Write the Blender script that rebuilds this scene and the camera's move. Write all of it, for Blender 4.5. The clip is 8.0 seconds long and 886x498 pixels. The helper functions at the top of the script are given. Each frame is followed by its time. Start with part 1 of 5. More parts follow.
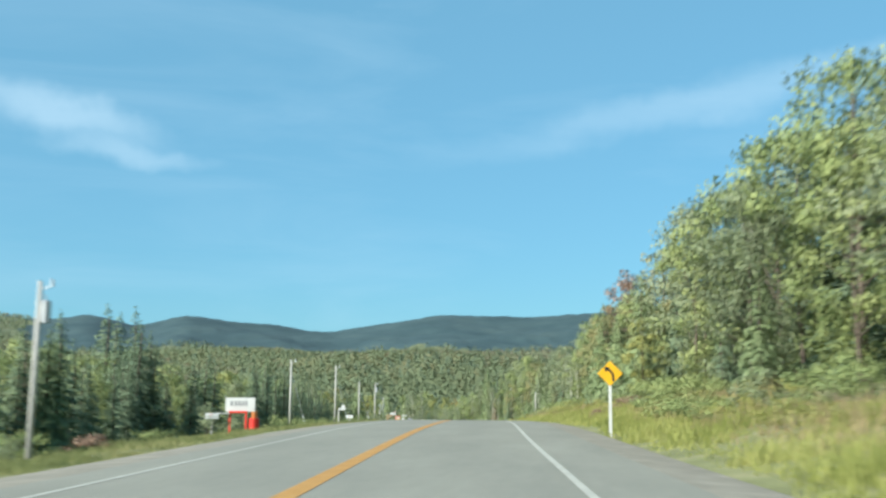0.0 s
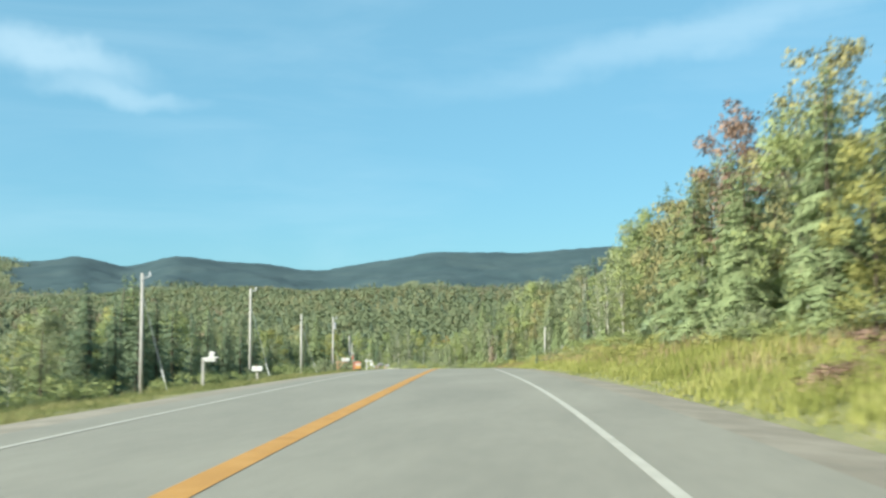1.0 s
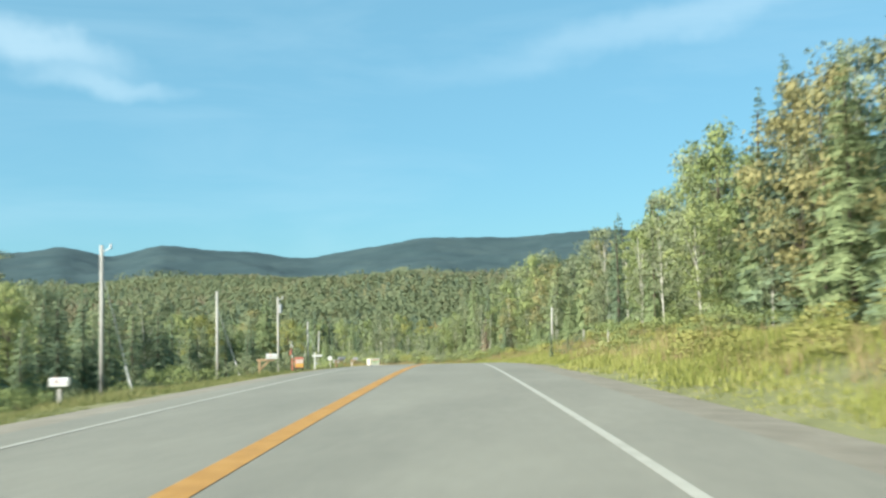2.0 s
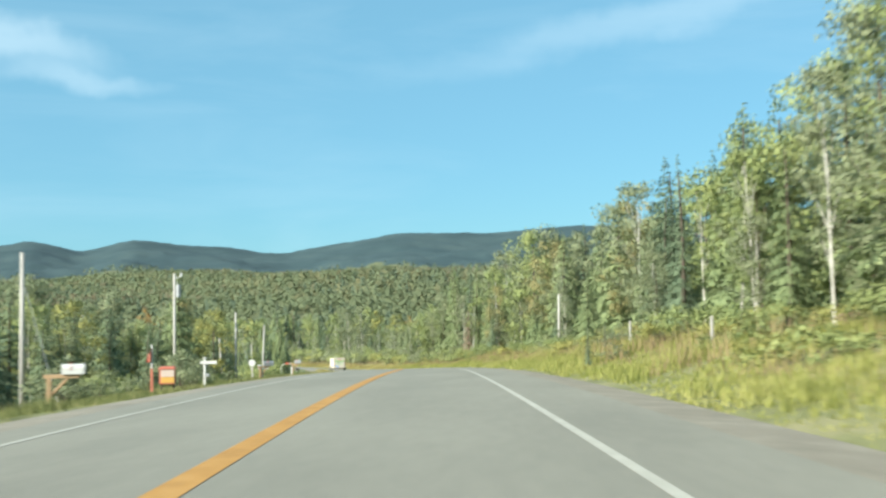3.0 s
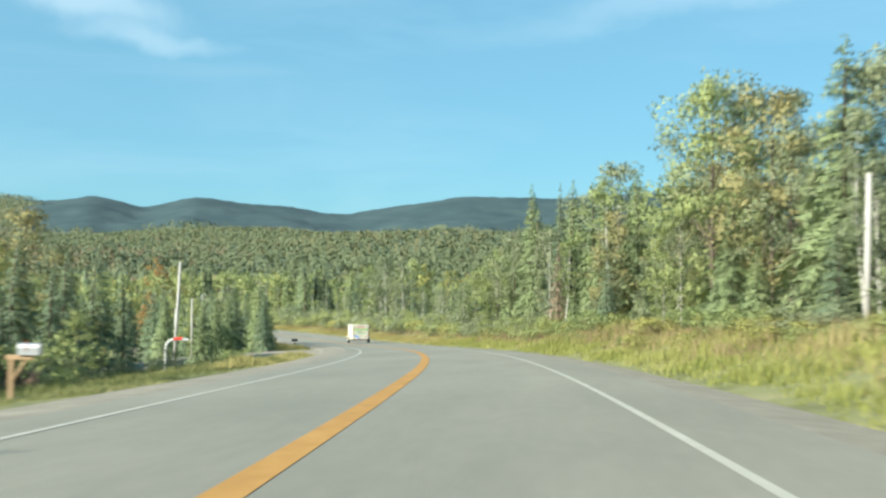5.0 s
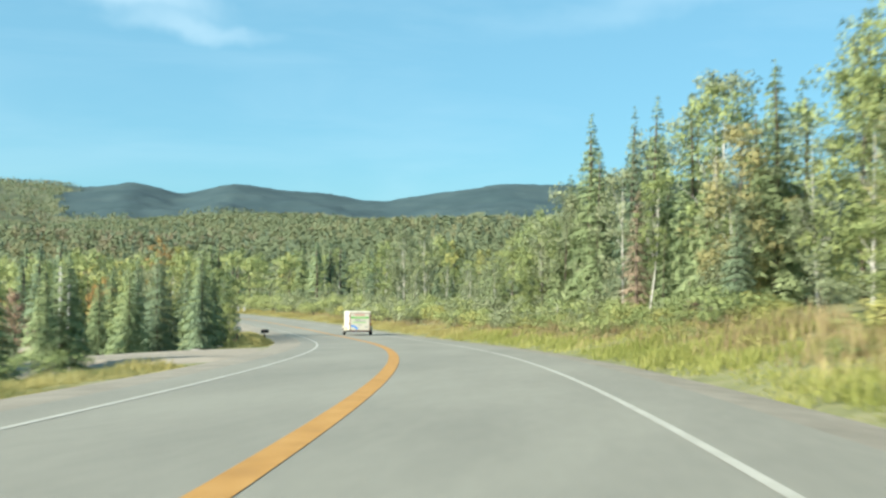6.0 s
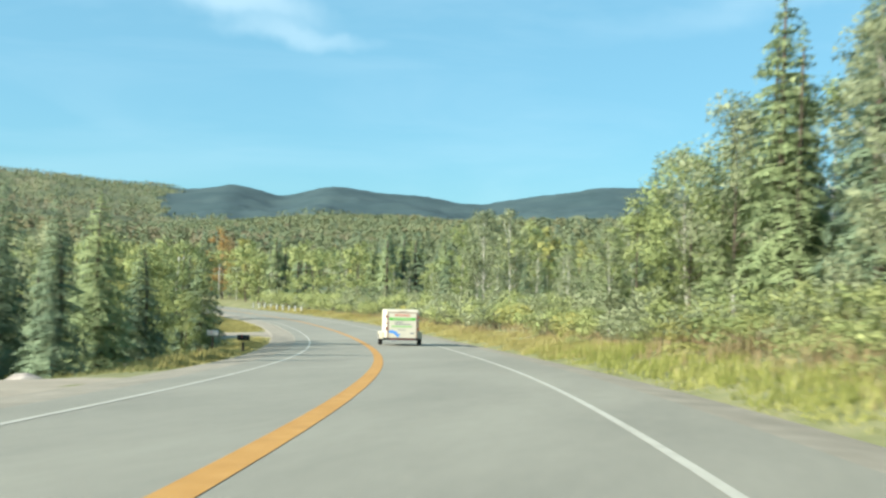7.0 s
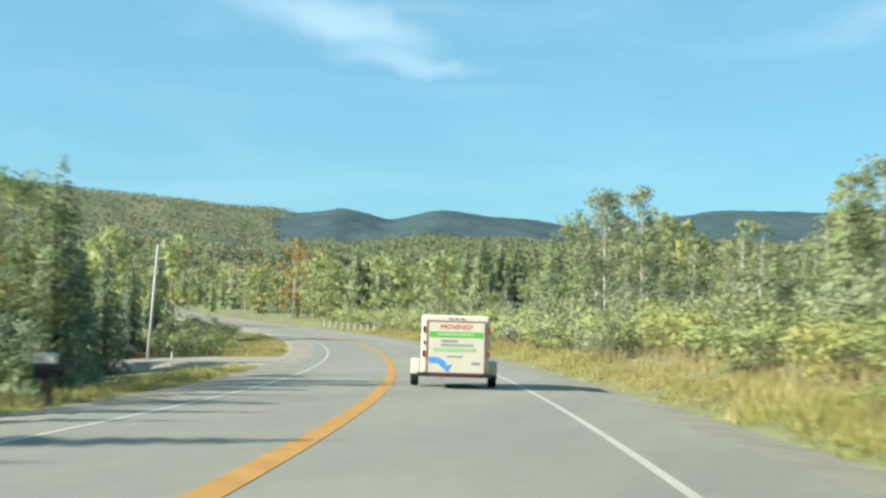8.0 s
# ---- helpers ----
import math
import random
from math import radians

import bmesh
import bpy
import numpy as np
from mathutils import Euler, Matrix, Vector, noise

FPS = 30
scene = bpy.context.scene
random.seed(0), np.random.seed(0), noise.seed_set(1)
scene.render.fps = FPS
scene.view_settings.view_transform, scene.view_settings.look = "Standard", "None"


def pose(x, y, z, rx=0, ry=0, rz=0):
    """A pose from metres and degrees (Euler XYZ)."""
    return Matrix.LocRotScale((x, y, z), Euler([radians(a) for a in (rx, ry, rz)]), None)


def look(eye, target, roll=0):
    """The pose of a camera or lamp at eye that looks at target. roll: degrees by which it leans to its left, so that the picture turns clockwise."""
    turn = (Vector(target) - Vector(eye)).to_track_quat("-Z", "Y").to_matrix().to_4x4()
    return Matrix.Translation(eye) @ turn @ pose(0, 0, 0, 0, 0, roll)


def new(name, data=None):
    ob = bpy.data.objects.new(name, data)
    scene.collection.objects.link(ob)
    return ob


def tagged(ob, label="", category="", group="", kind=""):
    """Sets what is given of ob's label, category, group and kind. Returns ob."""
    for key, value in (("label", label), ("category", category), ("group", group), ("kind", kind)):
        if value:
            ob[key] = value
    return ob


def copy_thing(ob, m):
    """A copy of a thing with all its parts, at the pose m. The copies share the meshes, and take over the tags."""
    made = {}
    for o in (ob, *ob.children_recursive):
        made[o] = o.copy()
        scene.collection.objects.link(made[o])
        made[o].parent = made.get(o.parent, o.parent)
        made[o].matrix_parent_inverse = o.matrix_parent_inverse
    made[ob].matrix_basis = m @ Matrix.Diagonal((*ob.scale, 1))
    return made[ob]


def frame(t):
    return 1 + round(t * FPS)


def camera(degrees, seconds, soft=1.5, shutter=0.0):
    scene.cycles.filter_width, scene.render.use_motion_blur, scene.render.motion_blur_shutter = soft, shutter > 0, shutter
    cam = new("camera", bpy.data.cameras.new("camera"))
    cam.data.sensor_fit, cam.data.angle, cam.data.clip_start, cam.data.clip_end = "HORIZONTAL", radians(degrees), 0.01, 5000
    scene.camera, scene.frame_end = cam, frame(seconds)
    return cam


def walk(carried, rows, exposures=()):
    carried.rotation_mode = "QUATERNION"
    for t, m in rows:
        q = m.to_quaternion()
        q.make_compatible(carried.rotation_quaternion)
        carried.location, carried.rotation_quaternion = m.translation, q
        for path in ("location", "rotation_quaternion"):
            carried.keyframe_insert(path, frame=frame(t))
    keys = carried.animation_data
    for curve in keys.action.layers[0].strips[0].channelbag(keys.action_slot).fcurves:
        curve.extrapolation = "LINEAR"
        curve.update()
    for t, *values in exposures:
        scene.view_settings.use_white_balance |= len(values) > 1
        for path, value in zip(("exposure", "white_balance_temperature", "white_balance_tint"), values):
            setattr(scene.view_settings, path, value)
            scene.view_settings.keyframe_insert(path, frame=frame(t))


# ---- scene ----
cam = camera(46.0, 8.0, soft=2.5, shutter=0.35)
PATH = [
    (0, 4.93, -13.0, 1.143, 97.843, -0.4, 7.0),
    (0.25, 4.30, -4.10, 1.105, 97.05, -0.8, 7.40),
    (0.5, 3.52, 4.70, 1.062, 96.25, -1.0, 7.75),
    (0.75, 2.68, 13.40, 1.021, 95.35, -0.3, 7.25),
    (1, 1.96, 21.70, 0.979, 94.440, 0.40, 6.72),
    (1.25, 1.505, 28.20, 0.915, 94.03, 0.90, 6.90),
    (1.5, 1.018, 34.022, 0.84, 93.838, 1.112, 6.88),
    (2, -0.107, 45.515, 0.66, 93.681, 1.246, 6.194),
    (2.5, -1.3, 57.055, 0.425, 93.724, 1.199, 5.242),
    (3, -2.446, 68.696, 0.144, 93.461, 1.166, 4.894),
    (3.25, -2.975, 74.557, -0.006, 93.116, 1.225, 5.102),
    (3.5, -3.486, 80.463, -0.163, 92.726, 1.21, 5.44),
    (3.75, -3.966, 86.445, -0.335, 92.285, 0.982, 5.884),
    (4, -4.489, 92.48, -0.527, 91.935, 0.639, 6.416),
    (4.25, -5.153, 98.547, -0.74, 91.897, 0.181, 7.06),
    (4.5, -5.88, 104.67, -0.974, 91.92, -0.236, 7.663),
    (4.75, -6.636, 110.874, -1.228, 91.785, -0.395, 8.001),
    (5, -7.391, 117.141, -1.503, 91.618, -0.472, 8.314),
    (5.5, -8.734, 129.885, -2.103, 91.279, -0.635, 9.194),
    (6, -10.096, 142.865, -2.754, 90.973, -0.772, 10.466),
    (6.5, -11.826, 155.963, -3.429, 90.901, -1.026, 12.627),
    (6.75, -12.929, 162.522, -3.772, 90.979, -1.234, 14.196),
    (7, -14.206, 169.088, -4.126, 91.132, -1.443, 15.84),
    (7.25, -15.652, 175.661, -4.493, 91.408, -1.625, 17.312),
    (7.5, -17.296, 182.221, -4.87, 91.731, -1.754, 18.766),
    (7.75, -19.172, 188.748, -5.25, 92.032, -1.773, 20.291),
    (8, -21.226, 195.231, -5.629, 92.333, -1.754, 21.834),
]
walk(cam, [(r[0], pose(*r[1:])) for r in PATH], [(0.0, 1.04, 5950, 10), (0.5, 1.04, 5950, 10), (0.8, 1.19, 6300, 10), (5.2, 1.19, 6300, 10), (6.4, 1.31, 6350, 10), (7.5, 1.31, 6350, 10), (8.0, 1.25, 6300, 10)])

# ---------------------------------------------------------------- light
SUN_AZ, SUN_EL = radians(227), radians(28)
world = bpy.data.worlds.new("sky")
scene.world = world
world.use_nodes = True
wn, wl = world.node_tree.nodes, world.node_tree.links
wn.clear()


def wnode(kind, **kw):
    n = wn.new(kind)
    for k, v in kw.items():
        n.inputs[k].default_value = v
    return n


sky = wn.new("ShaderNodeTexSky")
sky.sky_type, sky.sun_disc = "NISHITA", False
sky.sun_elevation, sky.sun_rotation = SUN_EL, SUN_AZ
sky.air_density, sky.dust_density, sky.ozone_density = 1.0, 0.4, 2.0
# thin cirrus: long streaks drawn out across the sky, and one thicker wisp over the hills
coord = wn.new("ShaderNodeTexCoord")
turn = wn.new("ShaderNodeMapping")
turn.inputs["Rotation"].default_value = (0.0, radians(14), radians(-25))
turn.inputs["Scale"].default_value = (1.3, 1.0, 6.5)
streak = wnode("ShaderNodeTexNoise", Scale=2.2, Detail=5.0, Roughness=0.55, Distortion=0.6)
ramp = wn.new("ShaderNodeMapRange")
ramp.inputs["From Min"].default_value, ramp.inputs["From Max"].default_value = 0.46, 0.80
ramp.inputs["To Max"].default_value = 0.16
wl.new(coord.outputs["Generated"], turn.inputs["Vector"])
wl.new(turn.outputs["Vector"], streak.inputs["Vector"])
wl.new(streak.outputs["Fac"], ramp.inputs["Value"])


def wisp(az, el, wide, tall, lean, strength):
    """A streak of cloud round one direction of the sky (degrees left of +y, and up)."""
    a, e = radians(az), radians(el)
    m = wn.new("ShaderNodeMapping")
    m.vector_type = "TEXTURE"
    m.inputs["Location"].default_value = (-math.sin(a) * math.cos(e), math.cos(a) * math.cos(e), math.sin(e))
    m.inputs["Rotation"].default_value = (0, radians(lean), a)
    m.inputs["Scale"].default_value = (wide, 1.0, tall)
    warp = wnode("ShaderNodeTexNoise", Scale=9.0, Detail=4.0, Roughness=0.6)
    wl.new(coord.outputs["Generated"], warp.inputs["Vector"])
    sub = wn.new("ShaderNodeVectorMath")
    sub.operation = "MULTIPLY_ADD"
    sub.inputs[1].default_value, sub.inputs[2].default_value = (0.11, 0.0, 0.05), (-0.055, 0.0, -0.025)
    wl.new(warp.outputs["Color"], sub.inputs[0])
    add = wn.new("ShaderNodeVectorMath")
    wl.new(coord.outputs["Generated"], add.inputs[0])
    wl.new(sub.outputs["Vector"], add.inputs[1])
    wl.new(add.outputs["Vector"], m.inputs["Vector"])
    ball = wn.new("ShaderNodeVectorMath")
    ball.operation = "LENGTH"
    wl.new(m.outputs["Vector"], ball.inputs[0])
    fade = wn.new("ShaderNodeMapRange")
    fade.interpolation_type = "SMOOTHSTEP"
    fade.inputs["From Min"].default_value, fade.inputs["From Max"].default_value = 1.0, 0.1
    fade.inputs["To Max"].default_value = strength
    wl.new(ball.outputs["Value"], fade.inputs["Value"])
    return fade.outputs["Result"]


cover = ramp.outputs["Result"]
for spec in ((27.5, 14.2, 0.12, 0.024, 9, 0.42), (24.0, 12.4, 0.10, 0.015, 5, 0.32), (-8, 15.5, 0.34, 0.024, -9, 0.22)):
    top = wn.new("ShaderNodeMath")
    top.operation, top.use_clamp = "ADD", True
    wl.new(cover, top.inputs[0])
    wl.new(wisp(*spec), top.inputs[1])
    cover = top.outputs["Value"]
mix = wn.new("ShaderNodeMix")
mix.data_type = "RGBA"
mix.inputs["B"].default_value = (5.4, 6.9, 7.4, 1)
wl.new(cover, mix.inputs["Factor"])
hue = wn.new("ShaderNodeMix")
hue.data_type, hue.blend_type = "RGBA", "MULTIPLY"
hue.inputs["Factor"].default_value = 1.0
hue.inputs["B"].default_value = (0.61, 0.98, 1.05, 1)
wl.new(sky.outputs["Color"], hue.inputs["A"])
# a thin even veil of high haze
veil = wn.new("ShaderNodeMix")
veil.data_type = "RGBA"
veil.inputs["Factor"].default_value = 0.62
veil.inputs["B"].default_value = (1.74, 3.85, 4.85, 1)
wl.new(hue.outputs["Result"], veil.inputs["A"])
wl.new(veil.outputs["Result"], mix.inputs["A"])
bg = wnode("ShaderNodeBackground", Strength=0.069)
wl.new(mix.outputs["Result"], bg.inputs["Color"])
wl.new(bg.outputs["Background"], wn.new("ShaderNodeOutputWorld").inputs["Surface"])

sun = new("sun", bpy.data.lights.new("sun", "SUN"))
sun.data.energy, sun.data.angle, sun.data.color = 5.0, radians(0.8), (1.0, 0.955, 0.83)
way = Vector((-math.sin(SUN_AZ) * math.cos(SUN_EL), -math.cos(SUN_AZ) * math.cos(SUN_EL), -math.sin(SUN_EL)))
sun.matrix_world = look(way * -300, (0, 0, 0))

# ---------------------------------------------------------------- materials


def material(name, stops, scale=4.0, rough=0.85, bump=0.0, bump_scale=40.0, detail=6.0, metal=0.0, by_object=0.0,
             by_island=0.0, translucent=0.0, stretch=(1, 1, 1), specular=0.3, gaps=0.0, gap_scale=24.0):
    """A procedural material: noise at two scales between the colour stops, fine relief, and tints per object or per leaf."""
    m = bpy.data.materials.new(name)
    m.use_nodes = True
    nt = m.node_tree
    n, l = nt.nodes, nt.links
    n.clear()
    out = n.new("ShaderNodeOutputMaterial")
    bsdf = n.new("ShaderNodeBsdfPrincipled")
    bsdf.inputs["Roughness"].default_value = rough
    bsdf.inputs["Metallic"].default_value = metal
    bsdf.inputs["Specular IOR Level"].default_value = specular
    tc = n.new("ShaderNodeTexCoord")
    mp = n.new("ShaderNodeMapping")
    mp.inputs["Scale"].default_value = stretch
    l.new(tc.outputs["Object"], mp.inputs["Vector"])
    coarse = n.new("ShaderNodeTexNoise")
    coarse.inputs["Scale"].default_value, coarse.inputs["Detail"].default_value = scale, detail
    fine = n.new("ShaderNodeTexNoise")
    fine.inputs["Scale"].default_value, fine.inputs["Detail"].default_value = scale * 11, 3.0
    l.new(mp.outputs["Vector"], coarse.inputs["Vector"])
    l.new(mp.outputs["Vector"], fine.inputs["Vector"])
    total = n.new("ShaderNodeMath")
    total.operation = "MULTIPLY_ADD"
    total.inputs[1].default_value = 0.35
    l.new(fine.outputs["Fac"], total.inputs[0])
    less = n.new("ShaderNodeMath")
    less.operation = "SUBTRACT"
    less.inputs[1].default_value = 0.175
    l.new(coarse.outputs["Fac"], less.inputs[0])
    l.new(less.outputs["Value"], total.inputs[2])
    value = total.outputs["Value"]
    for amount, kind, socket in ((by_object, "ShaderNodeObjectInfo", "Random"), (by_island, "ShaderNodeNewGeometry", "Random Per Island")):
        if amount:
            src = n.new(kind)
            ma = n.new("ShaderNodeMath")
            ma.operation = "MULTIPLY_ADD"
            ma.inputs[1].default_value = amount
            l.new(src.outputs[socket], ma.inputs[0])
            mb = n.new("ShaderNodeMath")
            mb.operation = "SUBTRACT"
            mb.inputs[1].default_value = amount / 2
            l.new(value, mb.inputs[0])
            l.new(mb.outputs["Value"], ma.inputs[2])
            value = ma.outputs["Value"]
    cr = n.new("ShaderNodeValToRGB")
    lo, hi = 0.28, 0.72
    while len(cr.color_ramp.elements) < len(stops):
        cr.color_ramp.elements.new(0.5)
    for i, c in enumerate(stops):
        e = cr.color_ramp.elements[i]
        e.position = lo + (hi - lo) * i / max(1, len(stops) - 1)
        e.color = (*c, 1)
    l.new(value, cr.inputs["Fac"])
    l.new(cr.outputs["Color"], bsdf.inputs["Base Color"])
    if bump:
        bn = n.new("ShaderNodeTexNoise")
        bn.inputs["Scale"].default_value, bn.inputs["Detail"].default_value = bump_scale, 4.0
        l.new(mp.outputs["Vector"], bn.inputs["Vector"])
        b = n.new("ShaderNodeBump")
        b.inputs["Strength"].default_value, b.inputs["Distance"].default_value = bump, 0.02
        l.new(bn.outputs["Fac"], b.inputs["Height"])
        l.new(b.outputs["Normal"], bsdf.inputs["Normal"])
    surface = bsdf.outputs["BSDF"]
    if translucent:
        tr = n.new("ShaderNodeBsdfTranslucent")
        l.new(cr.outputs["Color"], tr.inputs["Color"])
        mx = n.new("ShaderNodeMixShader")
        mx.inputs["Fac"].default_value = translucent
        l.new(surface, mx.inputs[1])
        l.new(tr.outputs["BSDF"], mx.inputs[2])
        surface = mx.outputs["Shader"]
    if gaps:
        # the small openings between the leaves of a spray
        holes = n.new("ShaderNodeTexNoise")
        holes.inputs["Scale"].default_value, holes.inputs["Detail"].default_value = gap_scale, 1.0
        l.new(tc.outputs["Object"], holes.inputs["Vector"])
        cut = n.new("ShaderNodeMapRange")
        edge = 0.5 + (gaps - 0.5) * 0.32
        cut.inputs["From Min"].default_value, cut.inputs["From Max"].default_value = edge - 0.03, edge + 0.03
        l.new(holes.outputs["Fac"], cut.inputs["Value"])
        clear = n.new("ShaderNodeBsdfTransparent")
        leafy = n.new("ShaderNodeMixShader")
        l.new(cut.outputs["Result"], leafy.inputs["Fac"])
        l.new(clear.outputs["BSDF"], leafy.inputs[1])
        l.new(surface, leafy.inputs[2])
        surface = leafy.outputs["Shader"]
    l.new(surface, out.inputs["Surface"])
    return m


ASPHALT = material("asphalt", [(0.196, 0.190, 0.154), (0.222, 0.214, 0.173), (0.249, 0.240, 0.193)], 0.5, 0.9, 0.5, 90, stretch=(1, 0.25, 1))
GRAVEL = material("gravel", [(0.200, 0.180, 0.140), (0.240, 0.215, 0.168), (0.290, 0.262, 0.206)], 1.2, 0.95, 0.8, 45)
SAND = material("sand", [(0.235, 0.202, 0.152), (0.310, 0.270, 0.208)], 0.8, 0.95, 0.6, 30)
WHITE_LINE = material("road_paint_white", [(0.340, 0.325, 0.270), (0.440, 0.425, 0.360)], 3, 0.7, 0.3, 60)
YELLOW_LINE = material("road_paint_yellow", [(0.330, 0.168, 0.042), (0.400, 0.208, 0.050), (0.450, 0.248, 0.072)], 3, 0.7, 0.3, 60)
SOIL = material("verge_soil", [(0.117, 0.121, 0.051), (0.171, 0.175, 0.076), (0.234, 0.217, 0.112)], 0.6, 0.95, 0.7, 12)
HILL = material("wooded_ground", [(0.105, 0.125, 0.060), (0.135, 0.150, 0.070), (0.165, 0.165, 0.080)], 0.05, 0.95, 0.6, 1.0)
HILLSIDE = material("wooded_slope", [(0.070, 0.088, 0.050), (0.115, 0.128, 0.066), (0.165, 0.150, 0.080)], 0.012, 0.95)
# the ridge's blue-green base colour has the haze of distance mixed in
RIDGE = material("hazed_mountain_woods", [(0.027, 0.052, 0.056), (0.037, 0.065, 0.068), (0.048, 0.077, 0.076)], 0.010, 0.95)
GRASS = material("roadside_grass", [(0.228, 0.253, 0.065), (0.323, 0.336, 0.095), (0.428, 0.411, 0.148)], 0.25, 0.85, by_island=0.35, translucent=0.48)
GOLDEN_GRASS = material("golden_grass", [(0.27, 0.24, 0.085), (0.38, 0.33, 0.12), (0.47, 0.42, 0.18)], 0.25, 0.85, by_island=0.35, translucent=0.45)
GREEN_GRASS = material("green_grass", [(0.140, 0.166, 0.061), (0.224, 0.239, 0.088), (0.318, 0.294, 0.134)], 0.25, 0.85, by_island=0.35, translucent=0.48)
SPRUCE = material("spruce_needles", [(0.120, 0.172, 0.105), (0.170, 0.230, 0.135), (0.220, 0.285, 0.165)], 0.5, 0.8, by_object=0.20, by_island=0.15, translucent=0.20, gaps=0.42)
FIR = material("fir_needles", [(0.180, 0.235, 0.112), (0.250, 0.312, 0.145), (0.320, 0.375, 0.180)], 0.5, 0.8, by_object=0.2, by_island=0.15, translucent=0.22, gaps=0.42)
LEAF = material("maple_leaves", [(0.195, 0.245, 0.095), (0.275, 0.325, 0.122), (0.360, 0.395, 0.158)], 0.4, 0.75, by_object=0.3, by_island=0.15, translucent=0.28, gaps=0.45)
ASPEN = material("aspen_leaves", [(0.180, 0.215, 0.118), (0.248, 0.285, 0.155), (0.315, 0.346, 0.198)], 0.4, 0.75, by_object=0.25, by_island=0.15, translucent=0.28, gaps=0.45)
OLIVE = material("olive_brown_leaves", [(0.225, 0.215, 0.095), (0.300, 0.280, 0.120), (0.370, 0.335, 0.150)], 0.4, 0.75, by_object=0.2, by_island=0.2, translucent=0.25, gaps=0.45)
GOLD = material("golden_leaves", [(0.26, 0.27, 0.085), (0.33, 0.33, 0.105), (0.40, 0.385, 0.13)], 0.4, 0.75, by_object=0.2, by_island=0.3, translucent=0.28, gaps=0.45)
ORANGE_LEAF = material("orange_leaves", [(0.30, 0.17, 0.06), (0.38, 0.23, 0.08), (0.42, 0.30, 0.10)], 0.4, 0.75, by_object=0.2, by_island=0.3, translucent=0.28, gaps=0.45)
DEAD_NEEDLE = material("dead_needles", [(0.24, 0.18, 0.12), (0.33, 0.25, 0.17), (0.40, 0.32, 0.22)], 0.4, 0.85, by_island=0.3, translucent=0.20, gaps=0.50)
RUSSET = material("russet_leaves", [(0.200, 0.137, 0.094), (0.284, 0.187, 0.133), (0.357, 0.250, 0.166)], 0.4, 0.75, by_object=0.2, by_island=0.3, translucent=0.20, gaps=0.45)
# far foliage: colours greyed and evened out to carry the distance haze
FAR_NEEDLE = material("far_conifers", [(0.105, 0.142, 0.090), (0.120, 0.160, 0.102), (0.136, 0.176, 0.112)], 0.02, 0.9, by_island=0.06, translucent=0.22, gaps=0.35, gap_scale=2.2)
FAR_LEAF = material("far_hardwoods", [(0.128, 0.160, 0.084), (0.152, 0.182, 0.096), (0.176, 0.204, 0.108)], 0.02, 0.9, by_island=0.06, translucent=0.22, gaps=0.35, gap_scale=2.2)
FAR_GOLD = material("far_turning_woods", [(0.165, 0.172, 0.088), (0.188, 0.186, 0.094), (0.212, 0.200, 0.100)], 0.02, 0.9, by_island=0.06, translucent=0.22, gaps=0.35, gap_scale=2.2)
FAR_RUSSET = material("far_russet_woods", [(0.165, 0.148, 0.092), (0.184, 0.158, 0.096), (0.204, 0.170, 0.102)], 0.02, 0.9, by_island=0.06, translucent=0.22, gaps=0.35, gap_scale=2.2)
DRY_WEED = material("dry_weeds", [(0.25, 0.19, 0.10), (0.34, 0.26, 0.14), (0.43, 0.36, 0.17)], 0.25, 0.85, by_island=0.4, translucent=0.4)
BARK = material("bark", [(0.07, 0.055, 0.04), (0.13, 0.105, 0.08)], 3, 0.95, 0.8, 20, stretch=(1, 1, 0.3))
PALE_BARK = material("birch_bark", [(0.30, 0.28, 0.23), (0.48, 0.46, 0.40), (0.56, 0.54, 0.48)], 2, 0.85, 0.4, 20, stretch=(1, 1, 2))
POLE_WOOD = material("weathered_pole_wood", [(0.330, 0.318, 0.285), (0.450, 0.432, 0.395)], 2, 0.9, 0.6, 30, stretch=(1, 1, 0.15))
DARK_WOOD = material("dark_post_wood", [(0.05, 0.04, 0.03), (0.10, 0.08, 0.06)], 3, 0.9, 0.5, 30)
RAW_WOOD = material("raw_timber", [(0.30, 0.20, 0.11), (0.42, 0.29, 0.17)], 3, 0.85, 0.4, 30, stretch=(1, 1, 0.2))
GREY_METAL = material("galvanised_steel", [(0.30, 0.31, 0.31), (0.42, 0.43, 0.43)], 3, 0.5, metal=0.6)
WHITE_PAINT = material("white_paint", [(0.460, 0.460, 0.432), (0.544, 0.544, 0.516)], 1.5, 0.45, 0.05)
CREAM = material("trailer_shell", [(0.520, 0.490, 0.385), (0.600, 0.570, 0.460)], 1.2, 0.4, 0.04)
RED = material("red_paint", [(0.50, 0.03, 0.02), (0.62, 0.05, 0.03)], 2, 0.5)
FADED_RED = material("faded_red_paint", [(0.42, 0.13, 0.085), (0.50, 0.18, 0.12)], 2, 0.6)
PALE_PAINT = material("pale_cream_paint", [(0.50, 0.40, 0.34), (0.58, 0.48, 0.40)], 2, 0.6)
YELLOW_PAINT = material("ochre_yellow_paint", [(0.52, 0.30, 0.07), (0.60, 0.37, 0.10)], 2, 0.6)
ORANGE = material("orange_paint", [(0.48, 0.17, 0.05), (0.56, 0.22, 0.07)], 2, 0.5)
SIGN_YELLOW = material("sign_yellow", [(0.558, 0.292, 0.007), (0.614, 0.335, 0.010)], 2, 0.45)
BLACK = material("black_plastic", [(0.012, 0.012, 0.013), (0.025, 0.025, 0.026)], 3, 0.6)
